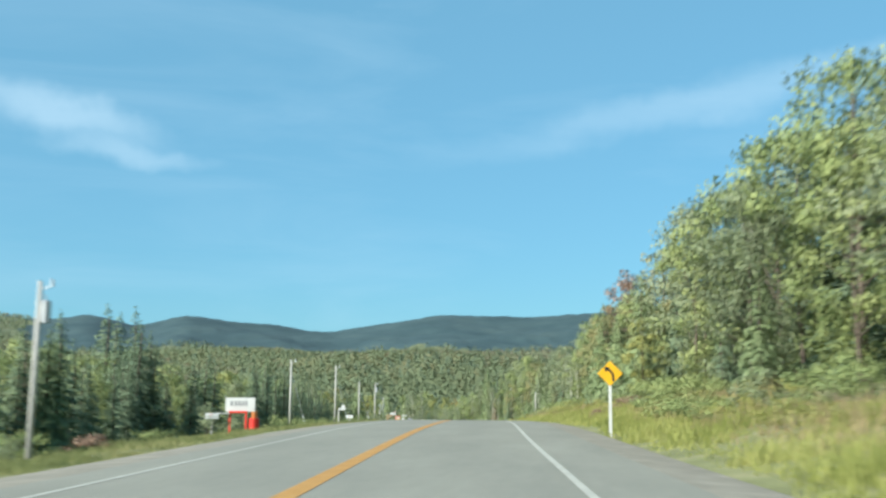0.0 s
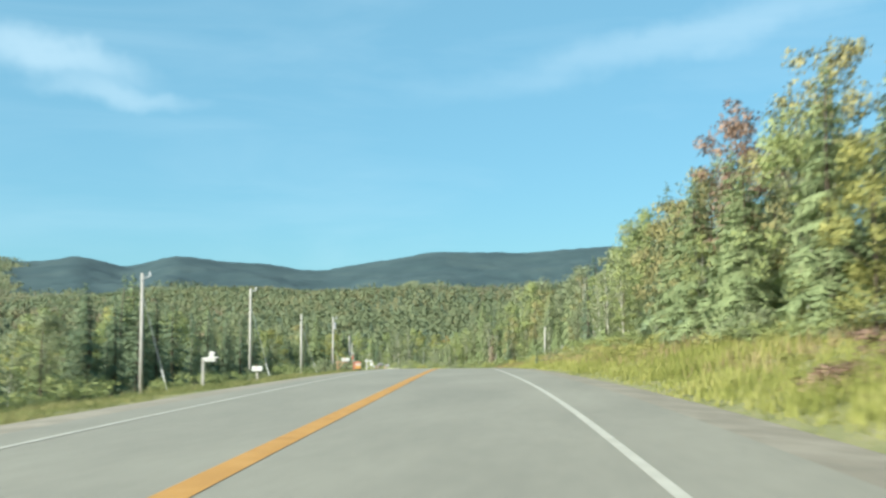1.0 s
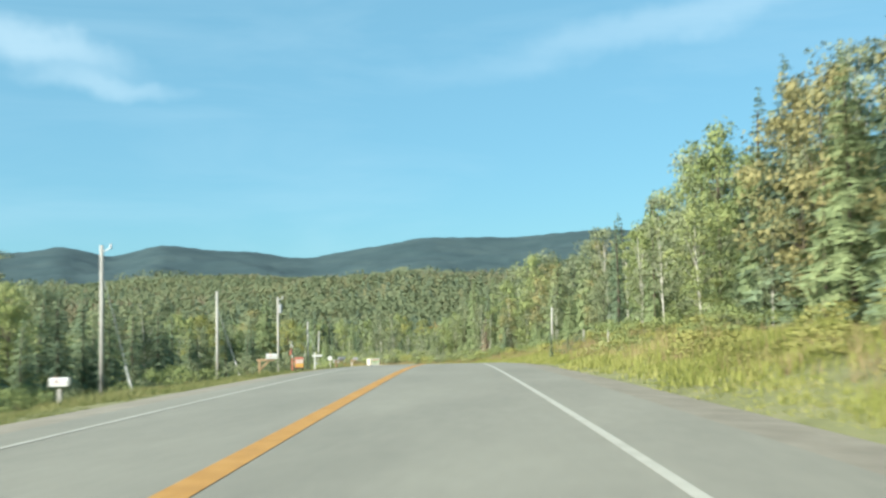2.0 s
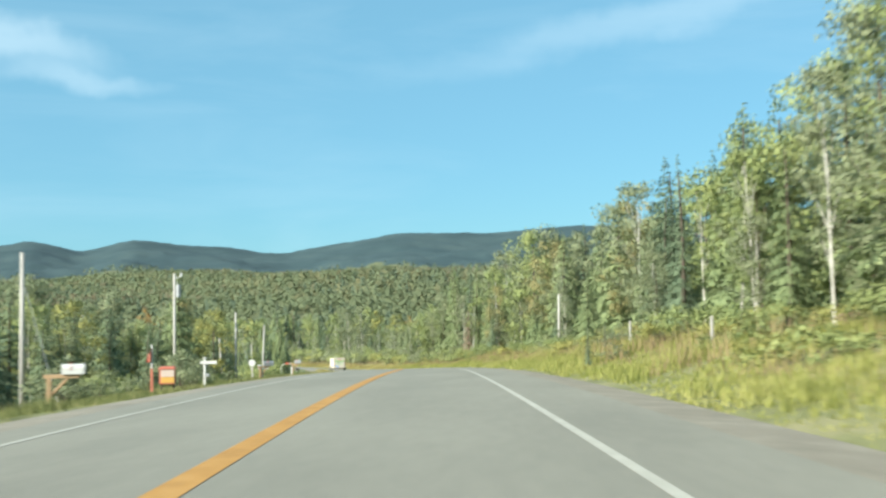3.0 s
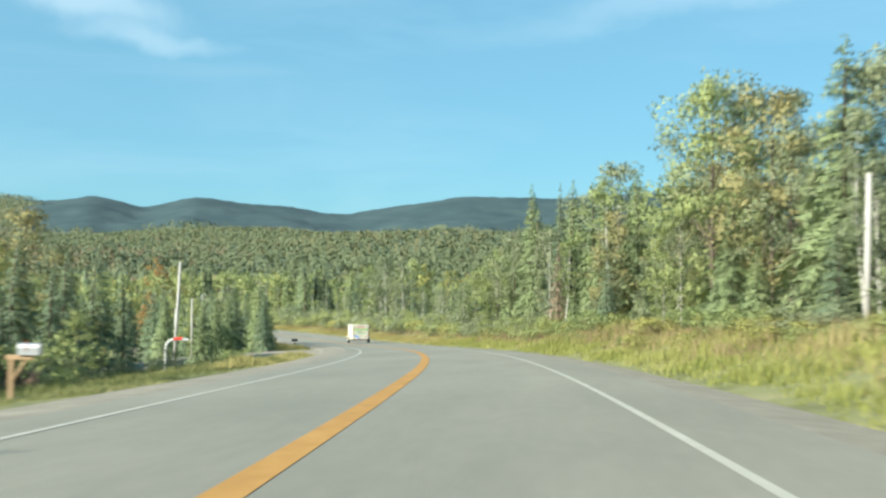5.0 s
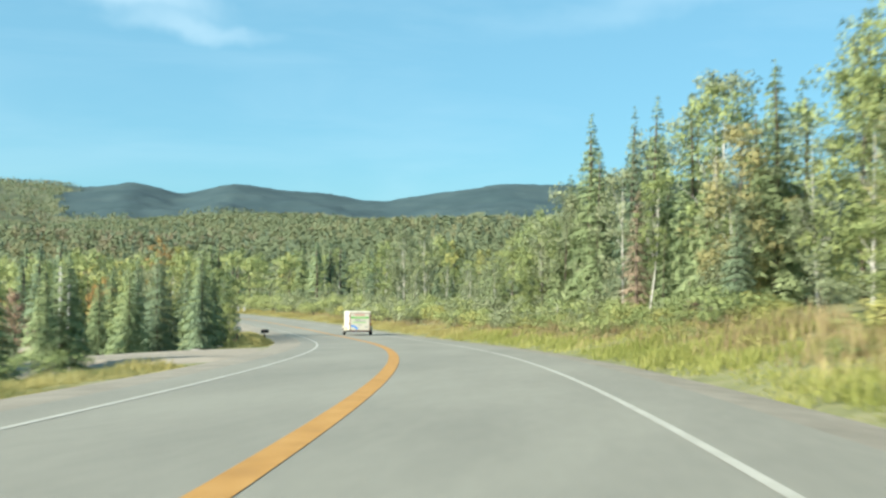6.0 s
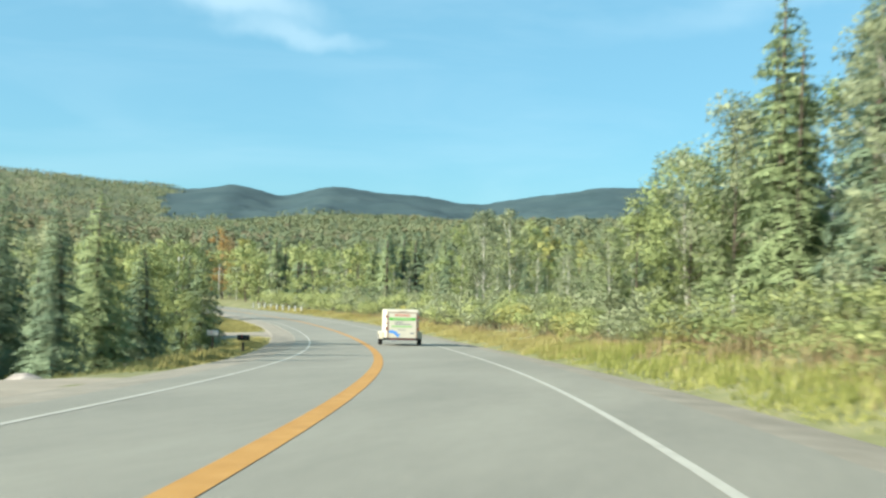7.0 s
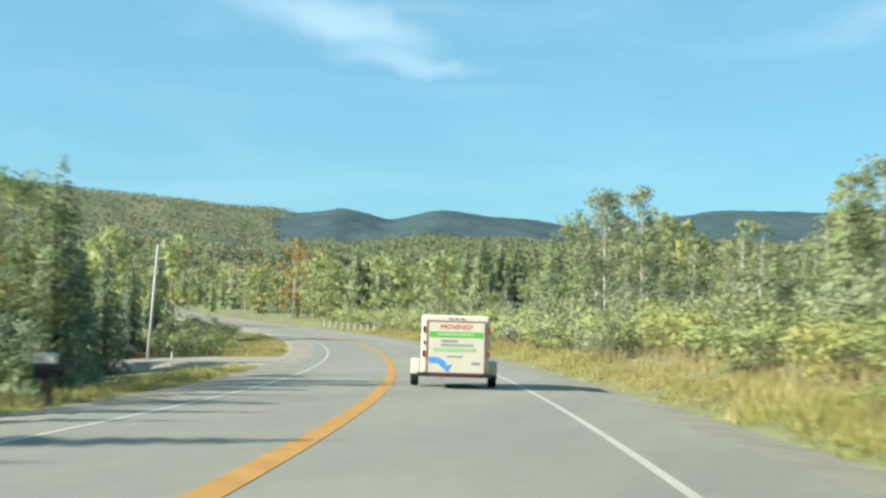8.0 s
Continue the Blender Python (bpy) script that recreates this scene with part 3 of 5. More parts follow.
def broadleaf(seed, h, r, mat, label, name="maple_tree", clumps=58, per=92, size=0.100, crown_from=0.10, bark=None, lean=0.0, loose=1.0):
    """A broad crown of leaf clumps carried on limbs."""
    rng = np.random.default_rng(seed)
    centres, radii, limbs = [], [], []
    for i in range(clumps):
        u = crown_from + (0.97 - crown_from) * rng.random() ** 0.85
        belly = math.sin(math.pi * min(1, (u - crown_from) / (1.0 - crown_from) * 0.86 + 0.12)) ** 0.7
        a, q = rng.random() * 6.283, rng.random() ** 0.5
        p = np.array((lean * h * u + r * belly * q * math.cos(a), r * belly * q * math.sin(a), u * h))
        p += rng.normal(size=3) * 0.06 * r
        centres.append(p)
        radii.append(r * (0.20 + 0.16 * rng.random()) * loose)
        if i % 5 == 0:
            limbs.append((max(0.12, u * 0.72), tuple(p)))
    sh = leaf_cloud(rng, centres, radii, per, size)
    return make_tree(name, "crown", sh, mat, trunk_mesh(rng, h * 0.9, (0.0072 if bark else 0.0115) * h, limbs, lean), bark or BARK, label, "tree")


def shrub(seed, h, r, mat, label, clumps=20, per=58, size=0.056):
    rng = np.random.default_rng(seed)
    centres, radii, stems = [], [], []
    for i in range(clumps):
        a, q = rng.random() * 6.283, rng.random() ** 0.5
        p = np.array((r * q * math.cos(a), r * q * math.sin(a), h * (0.25 + 0.7 * rng.random() * (1 - 0.45 * q))))
        centres.append(p)
        radii.append(0.30 * r * (0.8 + 0.5 * rng.random()))
        if i % 3 == 0:
            stems.append((0.1, tuple(p)))
    sh = leaf_cloud(rng, centres, radii, per, size)
    thing = new("roadside_shrub")
    v, f = trunk_mesh(rng, h * 0.5, 0.025, stems, sides=5)
    link_mesh("stem", v, f, BARK, thing, smooth=True)
    link_mesh("foliage", sh.v, sh.f, mat, thing, normals=sh.n)
    return tagged(thing, label, "shrub")


SPRUCES = [spruce(11, 9.0, 2.2, SPRUCE, "dark green spruce with drooping boughs"),
           spruce(12, 9.0, 2.7, FIR, "full green fir reaching to the ground"),
           spruce(13, 9.0, 1.75, SPRUCE, "slim dark spruce with a pointed spire", 34, 9),
           spruce(14, 9.0, 2.4, FIR, "green balsam fir at the forest edge"),
           spruce(15, 9.0, 1.25, SPRUCE, "narrow spindly black spruce", 34, 8, 0.06),
           spruce(16, 9.0, 1.6, FIR, "tall slim green fir with a pointed spire", 33, 9)]
BACK_SPRUCES = [spruce(17, 9.0, 2.2, SPRUCE, "dark green spruce deep in the wood", 24, 8, fine=False),
                spruce(18, 9.0, 1.9, FIR, "green fir deep in the wood", 24, 8, fine=False)]
BROADS = [broadleaf(21, 9.0, 2.6, LEAF, "leafy green maple at the forest edge"),
          broadleaf(22, 9.0, 2.3, LEAF, "leafy yellow-green hardwood tree"),
          broadleaf(23, 9.0, 2.9, ASPEN, "broad pale green hardwood tree", clumps=62)]
ASPENS = [broadleaf(31, 9.0, 2.0, ASPEN, "slim pale-barked aspen with grey-green leaves", "aspen_tree", 64, 64, 0.094, 0.20, PALE_BARK, 0.03),
          broadleaf(32, 9.0, 1.8, ASPEN, "leaning white birch with thin foliage", "birch_tree", 58, 64, 0.094, 0.24, PALE_BARK, 0.10),
          broadleaf(33, 9.0, 2.0, LEAF, "white birch with green foliage", "birch_tree", 60, 64, 0.094, 0.18, PALE_BARK, -0.04)]
DEAD_FIRS = [spruce(19, 9.0, 1.9, DEAD_NEEDLE, "dead fir with brown needles", 26, 8, 0.12)]
THIN_BIRCHES = [broadleaf(34, 9.0, 1.3, ASPEN, "bare-stemmed white birch with a thin crown", "birch_tree", 40, 70, 0.075, 0.34, PALE_BARK, 0.05, 1.0),
                broadleaf(35, 9.0, 1.1, LEAF, "slender leaning white birch with a small crown", "birch_tree", 36, 66, 0.075, 0.38, PALE_BARK, -0.08, 1.0)]
OLIVES = [broadleaf(24, 9.0, 2.3, OLIVE, "olive-brown hardwood tree beginning to turn", clumps=54)]
GOLDS = [broadleaf(41, 8.0, 2.2, GOLD, "maple turning golden yellow", clumps=46)]
ORANGES = [broadleaf(52, 9.0, 2.3, ORANGE_LEAF, "maple turned bright orange", clumps=42)]
RUSSETS = [broadleaf(51, 9.0, 2.2, RUSSET, "maple turned russet red", clumps=46)]
SHRUBS = [shrub(61, 1.6, 1.1, LEAF, "low green roadside bush"), shrub(62, 1.3, 1.0, GOLD, "low yellowing roadside bush"),
          shrub(63, 1.9, 1.0, ASPEN, "pale green willow bush"), shrub(64, 1.1, 0.9, RUSSET, "low reddish-brown roadside bush")]
used = set()


def plant(model, s, lat, height, group="", sink=0.1, base=None, wide=1.0, label=""):
    """Stands a tree of the given height at s, lat; the first use of a model is the model itself."""
    x, y, z, th = road_at(s, lat)
    g = ground_z(float(x), float(y)) - sink
    full = {"spruce_tree": 9.0}.get(model.name.split(".")[0], 9.0)
    if model in GOLDS:
        full = 8.0
    if model in SHRUBS:
        full = 1.5
    k = height / full
    m = pose(float(x), float(y), g, 0, 0, random.random() * 360)
    if model in used:
        ob = copy_thing(model, m)
    else:
        ob = model
        used.add(model)
        ob.matrix_basis = m
    ob.scale = (k * wide, k * wide, k)
    if group:
        ob["group"] = group
    if label:
        ob["label"] = label
    return ob


random.seed(7)
WOOD_R, WOOD_L = "trees of the wood on the bank", "trees of the low wood"


BANK_FIRS = [SPRUCES[1], SPRUCES[3], SPRUCES[5], SPRUCES[0]]


def mixed(spr, brd, asp, gold=0.0, rus=0.0, conifers=None):
    u = random.random() * (spr + brd + asp + gold + rus)
    if u < spr:
        return random.choice(conifers or SPRUCES[:4])
    if u < spr + brd:
        return random.choice(BROADS)
    if u < spr + brd + asp:
        return random.choice(ASPENS)
    return GOLDS[0] if u < spr + brd + asp + gold else RUSSETS[0]


# the wood on the right-hand bank, row behind row
def right_wood():
    for row, (lat, step, tall) in enumerate(((12.6, 3.0, 6.4), (14.9, 2.7, 8.6), (18.4, 3.8, 10.4))):
        s = 8.0 + row
        while s < 300:
            # where the wood stands back and opens beyond the bend
            open_end = smooth(205, 250, s)
            lt = lat + random.uniform(-1.0, 1.0) + 3.0 * open_end
            swell = 1 + 0.28 * smooth(46, 28, s) + 0.16 * smooth(165, 190, s) * smooth(225, 212, s)
            hgt = tall * random.uniform(0.74, 1.08) * (1 - 0.45 * open_end) * swell
            leafy = smooth(58, 30, s)
            gap = 0.40 if row == 0 else 0.05
            if random.random() > gap:
                tall_firs = smooth(172, 185, s) * smooth(225, 212, s)
                kind = mixed(1.3 - 0.8 * leafy + 1.6 * tall_firs, (0.55 + 0.9 * leafy) * (1 - 0.7 * tall_firs) * (1 - 0.6 * open_end), 0.6 + 1.2 * open_end, 0.012, 0.0, BACK_SPRUCES if row == 2 else BANK_FIRS)
                if row == 0:
                    hgt *= random.uniform(0.5, 0.95)
                plant(kind, s, lt, hgt, WOOD_R, wide=random.uniform(0.9, 1.2))
            s += step * random.uniform(0.75, 1.3)


right_wood()
for s, lat, h, kind in ((32, 11.3, 7.6, BROADS[1]), (35, 12.2, 8.8, BROADS[2]), (64, 13.2, 9.4, RUSSETS[0]), (80, 13.3, 9.0, SPRUCES[0]),
                        (84, 13.6, 8.8, SPRUCES[2]), (112, 12.4, 7.6, SPRUCES[4]), (123, 14.4, 9.4, SPRUCES[0]), (133, 13.8, 8.9, SPRUCES[3]),
                        (149, 14.4, 9.4, SPRUCES[4]), (149, 12.8, 8.9, SPRUCES[1]), (163, 12.8, 11.4, BROADS[0]), (165, 14.5, 11.0, BROADS[2]), (193, 12.0, 7.6, ASPENS[0]),
                        (190, 14.2, 10.4, SPRUCES[5]), (194, 14.0, 11.2, SPRUCES[5]), (199, 14.5, 11.6, SPRUCES[4]), (204, 13.6, 12.4, SPRUCES[5]), (208, 15.0, 11.8, SPRUCES[1]), (58, 11.6, 6.6, SPRUCES[1]), (61, 12.0, 7.4, SPRUCES[3]), (65, 11.4, 7.0, SPRUCES[1]), (68, 12.2, 7.6, SPRUCES[0]), (71, 11.8, 6.8, SPRUCES[3]), (50, 11.8, 7.8, SPRUCES[3]), (54, 12.2, 7.2, BROADS[1]),
                        (215, 12.5, 7.8, SPRUCES[0]), (206, 12.6, 8.0, BROADS[2]), (209, 12.0, 7.0, BROADS[0]), (212, 13.0, 7.6, ASPENS[2]), (214, 11.4, 5.8, BROADS[1]), (217, 13.2, 6.4, ASPENS[0]), (220, 12.2, 5.0, SPRUCES[3]), (107, 7.7, 1.75, SPRUCES[4]), (113, 9.3, 1.5, SPRUCES[4]), (128, 8.9, 1.2, SPRUCES[4]), (211, 9.4, 4.8, ASPENS[1]), (264, 15.6, 10.0, ASPENS[0]), (268, 16.0, 10.4, ASPENS[1]), (270, 15.0, 9.2, ASPENS[2]), (262, 17.5, 9.8, ASPENS[0]), (275, 18.0, 7.6, SPRUCES[1]), (280, 17.0, 8.0, SPRUCES[0]), (290, 20.0, 9.4, SPRUCES[1]), (318, 23.0, 11.0, SPRUCES[1]), (322, 25.0, 11.6, SPRUCES[0]), (326, 24.0, 10.6, SPRUCES[1])):
    plant(kind, s, lat, h, WOOD_R)
for i, (s, lat, h) in enumerate(((94, 11.8, 6.6), (101.5, 12.2, 6.0), (104, 12.4, 6.4), (109, 12.6, 6.2), (146, 12.2, 6.2), (188, 11.6, 6.6), (217.5, 12.4, 5.6), (221.5, 12.8, 5.0), (226, 13.6, 5.0), (230, 14.6, 5.8), (234, 13.2, 4.6), (240, 15.0, 5.4), (245, 14.2, 5.0), (251, 16.0, 5.6), (257, 14.8, 5.0), (283, 15.6, 5.6), (292, 16.2, 6.0), (301, 17.0, 6.2))):
    plant(THIN_BIRCHES[i % 2], s, lat, h, WOOD_R)
for s, lat, h, kind in ((368, 12.4, 13.4, ORANGES[0]), (366, 16.0, 11.4, GOLDS[0]), (285, 36.0, 8.6, GOLDS[0]), (284, 39.0, 8.0, ORANGES[0]), (246, -18.6, 6.6, ORANGES[0]), (232, -30, 7.5, GOLDS[0]), (238, -34, 8.0, GOLDS[0]), (230, -24, 6.0, RUSSETS[0]), (236, -27, 6.6, ORANGES[0]), (226, -33, 7.6, GOLDS[0]), (219, -26, 6.6, GOLDS[0]), (45, 11.0, 4.6, GOLDS[0]), (214, -7.9, 2.8, BROADS[1])):
    plant(kind, s, lat, h, "trees turning with autumn")
for s, lat, h, kind in ((66, 12.4, 7.6, OLIVES[0]), (75, 12.6, 7.6, OLIVES[0]), (79, 13.4, 8.0, OLIVES[0]), (57, 14.4, 10.2, OLIVES[0]), (48, 14.6, 10.8, SPRUCES[0]), (45, 15.0, 11.2, BROADS[2]), (132, 14.6, 8.6, OLIVES[0]), (182, 13.4, 7.6, OLIVES[0]), (158, 13.6, 9.6, OLIVES[0]), (170, 15.0, 8.6, OLIVES[0]),
                        (190.5, 11.9, 6.2, DEAD_FIRS[0]), (97, 14.6, 9.0, BROADS[2]), (93, 14.2, 9.2, BROADS[1]), (101, 14.6, 8.6, BROADS[0])):
    plant(kind, s, lat, h, WOOD_R)


# the lower wood on the left, its floor under the road
def left_wood():
    for row, (lat, step, tall) in enumerate(((-18, 2.9, 5.6), (-22.5, 3.6, 6.8), (-29, 7.0, 8.0))):
        s = 10.0 + row
        while s < 175:
            if random.random() > 0.08:
                plant(mixed(1.0, 0.9, 0.5, 0.22, 0.04, BACK_SPRUCES), s, lat + random.uniform(-1.5, 1.5), tall * random.uniform(0.72, 1.05) * (1 + 0.22 * smooth(90, 115, s)), WOOD_L, wide=random.uniform(0.95, 1.25))
            s += step * random.uniform(0.75, 1.35)


left_wood()
# a close belt of young conifers along the foot of the slope
s = 24.0
while s < 172:
    close = 1.6 if s < 100 else 2.4
    if not 60 < s < 68:
        plant(random.choice((SPRUCES[0], SPRUCES[2], BACK_SPRUCES[0], BACK_SPRUCES[0])), s, random.uniform(-17.6, -14.6), random.uniform(4.0, 6.4), WOOD_L, wide=1.15)
    s += close * random.uniform(0.7, 1.3)
for s, lat, h, kind in ((44, -16.8, 7.2, SPRUCES[0]), (46, -17.8, 8.3, SPRUCES[2]), (50, -20, 8.6, SPRUCES[0]), (54, -22.2, 9.8, SPRUCES[0]), (51, -18.4, 7.4, SPRUCES[2]), (30, -16, 5.5, SPRUCES[1]), (42, -17, 5.4, SPRUCES[2]), (76, -16, 6.8, SPRUCES[0]), (79, -16.5, 7.2, SPRUCES[1]),
                        (84, -17.5, 5.8, SPRUCES[2]), (156, -15, 6.2, SPRUCES[0]), (160, -14.5, 5.8, SPRUCES[2]), (150, -15.5, 5.6, SPRUCES[1]), (163, -16, 5.2, SPRUCES[0]),
                        (170.7, -19.6, 9.6, OLIVES[0]), (137, -14.4, 7.6, SPRUCES[1]), (175.7, -17.1, 7.4, SPRUCES[0]), (178.5, -16.4, 6.6, SPRUCES[2]), (172, -11.0, 3.6, SPRUCES[1]), (176, -10.2, 3.9, SPRUCES[1]), (145, -13.5, 5.8, GOLDS[0]), (152, -11.5, 2.6, BROADS[1]),
                        (198.6, -8.9, 5.2, SPRUCES[0]), (201.2, -11.2, 6.2, SPRUCES[0]), (204.3, -9.2, 6.0, SPRUCES[1]), (207, -10.2, 5.4, SPRUCES[0]), (209.5, -8.9, 4.9, SPRUCES[0]), (212, -9.2, 4.7, BROADS[1]), (214.5, -9.6, 5.2, SPRUCES[0]), (217, -9.6, 4.9, BROADS[1]), (218.5, -12.0, 6.0, BROADS[0]),
                        (220.3, -8.9, 5.7, BROADS[0]), (222.5, -8.2, 6.1, SPRUCES[0]), (224, -11.5, 5.8, GOLDS[0]), (226, -9.3, 5.6, SPRUCES[2]), (228.5, -10.4, 5.4, SPRUCES[0]), (232, -11.0, 5.8, SPRUCES[0]), (236, -11.8, 5.8, SPRUCES[0]), (238.5, -13.0, 5.6, SPRUCES[0]), (241, -12.0, 5.8, SPRUCES[0]), (235, -13.6, 6.6, SPRUCES[0]),
                        (206, -13.0, 6.0, SPRUCES[0]), (209, -12.4, 5.4, BROADS[2]), (213, -13.5, 5.8, SPRUCES[0]), (217, -14.6, 5.6, BROADS[1]), (199, -12.5, 5.2, SPRUCES[1]), (222, -15.0, 6.2, SPRUCES[0]), (227, -15.5, 6.4, SPRUCES[1]), (233, -14.6, 6.0, SPRUCES[0]),
                        (257, -14.0, 5.4, SPRUCES[0]), (262, -15.0, 5.2, SPRUCES[0]), (268, -14.2, 4.8, SPRUCES[0]), (276, -15.0, 5.2, SPRUCES[1]), (284, -15.6, 5.6, BROADS[1]), (292, -16.0, 5.4, SPRUCES[0]),
                        (207, -17, 7.0, SPRUCES[2]), (214, -18, 7.2, SPRUCES[0]), (232, -18, 6.5, SPRUCES[3]), (196, -16, 5.6, SPRUCES[3]), (192, -18, 6.0, SPRUCES[0]), (188, -20, 6.6, BROADS[0]), (242, -19, 5.0, SPRUCES[3]), (239, -15.5, 6.6, SPRUCES[0]), (241, -17.5, 7.0, SPRUCES[1]), (258, -18.5, 6.2, SPRUCES[0]), (261, -18, 6.8, SPRUCES[0]), (254, -16.2, 7.2, SPRUCES[0]), (257, -17.5, 7.6, SPRUCES[0]), (266, -19.5, 6.0, SPRUCES[1]), (272, -20.5, 6.6, BROADS[1]), (279, -21, 6.2, SPRUCES[0])):
    plant(kind, s, lat, h, "trees by the drive" if s > 180 else WOOD_L, wide=1.1)


# the woods beyond the bend and up the hills
def stack(models, spots, name, label):
    """Joins scaled and turned copies of model crowns into one mesh."""
    vs, ns, fs, ids, mats, n = [], [], [], [], [], 0
    for model in models:
        for ch in model.children:
            for m in ch.data.materials:
                if m not in mats:
                    mats.append(m)
    cache = {}
    for k, (x, y, z, h, w, a) in spots:
        model = models[k]
        if k not in cache:
            cache[k] = []
            for ch in model.children:
                me = ch.data
                co = np.empty(len(me.vertices) * 3)
                me.vertices.foreach_get("co", co)
                co = co.reshape(-1, 3)
                if me.name in OUTWARD:
                    no = OUTWARD[me.name]
                else:
                    no = np.empty(len(me.vertices) * 3)
                    me.vertices.foreach_get("normal", no)
                    no = no.reshape(-1, 3)
                cache[k].append((co, no, [tuple(p.vertices) for p in me.polygons], mats.index(me.materials[0])))
        for co, no, polys, mi in cache[k]:
            c, s = math.cos(a), math.sin(a)
            p = np.stack([(co[:, 0] * c - co[:, 1] * s) * w + x, (co[:, 0] * s + co[:, 1] * c) * w + y, co[:, 2] * h + z], 1)
            vs.append(p)
            ns.append(np.stack([no[:, 0] * c - no[:, 1] * s, no[:, 0] * s + no[:, 1] * c, no[:, 2]], 1))
            fs += [tuple(i + n for i in f) for f in polys]
            ids += [mi] * len(polys)
            n += len(co)
    ob = link_mesh(name, np.concatenate(vs).tolist(), fs, mats, index=ids)
    ob.data.polygons.foreach_set("use_smooth", [True] * len(ob.data.polygons))
    ob.data.normals_split_custom_set_from_vertices(np.concatenate(ns).tolist())
    return tagged(ob, label, "woods", kind="stuff")


LIGHT = [spruce(111, 1.0, 0.24, SPRUCE, "x", 15, 6, 0.05, False), spruce(112, 1.0, 0.20, SPRUCE, "x", 13, 6, 0.08, False), spruce(113, 1.0, 0.27, FIR, "x", 12, 6, 0.03, False),
         broadleaf(121, 1.0, 0.36, LEAF, "x", clumps=34, per=30, size=0.025, crown_from=0.06), broadleaf(122, 1.0, 0.30, ASPEN, "x", clumps=32, per=28, size=0.024, crown_from=0.12, bark=PALE_BARK),
         broadleaf(123, 1.0, 0.30, GOLD, "x", clumps=24, per=20, size=0.030, crown_from=0.1), broadleaf(124, 1.0, 0.30, RUSSET, "x", clumps=24, per=20, size=0.030, crown_from=0.1)]


def far_woods():
    rng = np.random.default_rng(9)
    weights = np.array((0.07, 0.05, 0.09, 0.48, 0.19, 0.09, 0.03))
    x, y = rng.uniform(-330, 190, 9000), rng.uniform(120, 560, 9000)
    s, lat, pz = nearest(x, y)
    r = np.hypot(x, y)
    keep = ((lat > np.interp(s, [235, 299, 301, 325, 345], [21, 21, 17, 14, 9.5])) & (s > 235) | (lat < np.interp(s, [236, 256, 262, 330, 420], [-16, -16.8, -12.5, -13, -11])) & (s > 236) | (np.abs(lat) > 60) & (s > 150) | (lat < -52) & (s > 20)) & (np.abs(np.degrees(np.arctan2(-x, y)) - 17) < 36) & (r < 520)
    keep &= ~((lat < 0) & (lat > -30) & (s > 243) & (s < 256))
    near_edge = np.abs(lat) < 40
    keep &= (rng.random(len(x)) < np.where(np.abs(lat) < 28, 0.6, np.where(near_edge, 0.30, 0.10)))
    x, y, s, lat = x[keep], y[keep], s[keep], lat[keep]
    z = land(x, y)
    spots = []
    for i in range(len(x)):
        grove = wobble(x[i], y[i], 9.0, 3.0)
        k = int(rng.choice(3)) if grove > 0.42 else int(rng.choice(7, p=weights))
        h = rng.uniform(5.2, 10.0) * (1.15 if grove > 0.42 else 1.0)
        if lat[i] < 0 and s[i] < 262:
            h *= 0.75
        if 0 < lat[i] < 40 and s[i] < 262:
            h *= 0.68
        spots.append((k, (x[i], y[i], z[i] - 0.2, h, h * rng.uniform(0.9, 1.25), rng.random() * 6.28)))
    return stack(LIGHT, spots, "woods", "mixed wood of spruce, birch and turning maples beyond the bend")


far_woods()
for ob in LIGHT:
    for ch in list(ob.children):
        bpy.data.objects.remove(ch)
    bpy.data.objects.remove(ob)


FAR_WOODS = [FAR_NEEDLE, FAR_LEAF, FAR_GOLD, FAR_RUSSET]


def crowns(rng, x, y, z, h, conifer, tone, per, name, label):
    """Far crowns, every one a ragged tuft of leaf faces laid along its skin."""
    n = len(x)
    w = np.where(conifer, 0.26, 0.50) * h * rng.uniform(0.8, 1.25, n)
    u = rng.random((n, per))
    a = rng.random((n, per)) * 6.283
    rad = np.where(conifer[:, None], (1 - u) * 1.0, np.sqrt(np.clip(1 - (2 * u - 1) ** 2, 0.05, 1))) * w[:, None] * rng.uniform(0.7, 1.0, (n, per))
    c = np.stack([x[:, None] + rad * np.cos(a), y[:, None] + rad * np.sin(a), z[:, None] + h[:, None] * (0.08 + 0.88 * u)], -1)
    up = np.where(conifer[:, None], 0.45, 2 * u - 0.6)
    nrm = np.stack([np.cos(a), np.sin(a), up], -1)
    nrm /= np.linalg.norm(nrm, axis=-1, keepdims=True)
    tan = np.stack([-np.sin(a), np.cos(a), np.zeros_like(a)], -1)
    bit = np.cross(nrm, tan)
    size = (0.165 * h)[:, None] * rng.uniform(0.6, 1.3, (n, per))
    spin = rng.random((n, per)) * 6.283
    corners = []
    for q in range(3):
        g = spin + q * 2.094
        corners.append(c + (tan * np.cos(g)[..., None] + bit * np.sin(g)[..., None]) * size[..., None] + nrm * (rng.normal(size=(n, per)) * 0.25 * size)[..., None])
    verts = np.stack(corners, 2).reshape(-1, 3)
    out = nrm * 0.42 + rng.normal(size=nrm.shape) * 0.10 + np.array((-0.1, -0.15, 0.6))
    out /= np.linalg.norm(out, axis=-1, keepdims=True)
    out = np.repeat(out.reshape(-1, 3), 3, axis=0)
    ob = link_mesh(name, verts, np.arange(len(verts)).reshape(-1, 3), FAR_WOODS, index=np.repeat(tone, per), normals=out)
    return tagged(ob, label, "woods", kind="stuff")


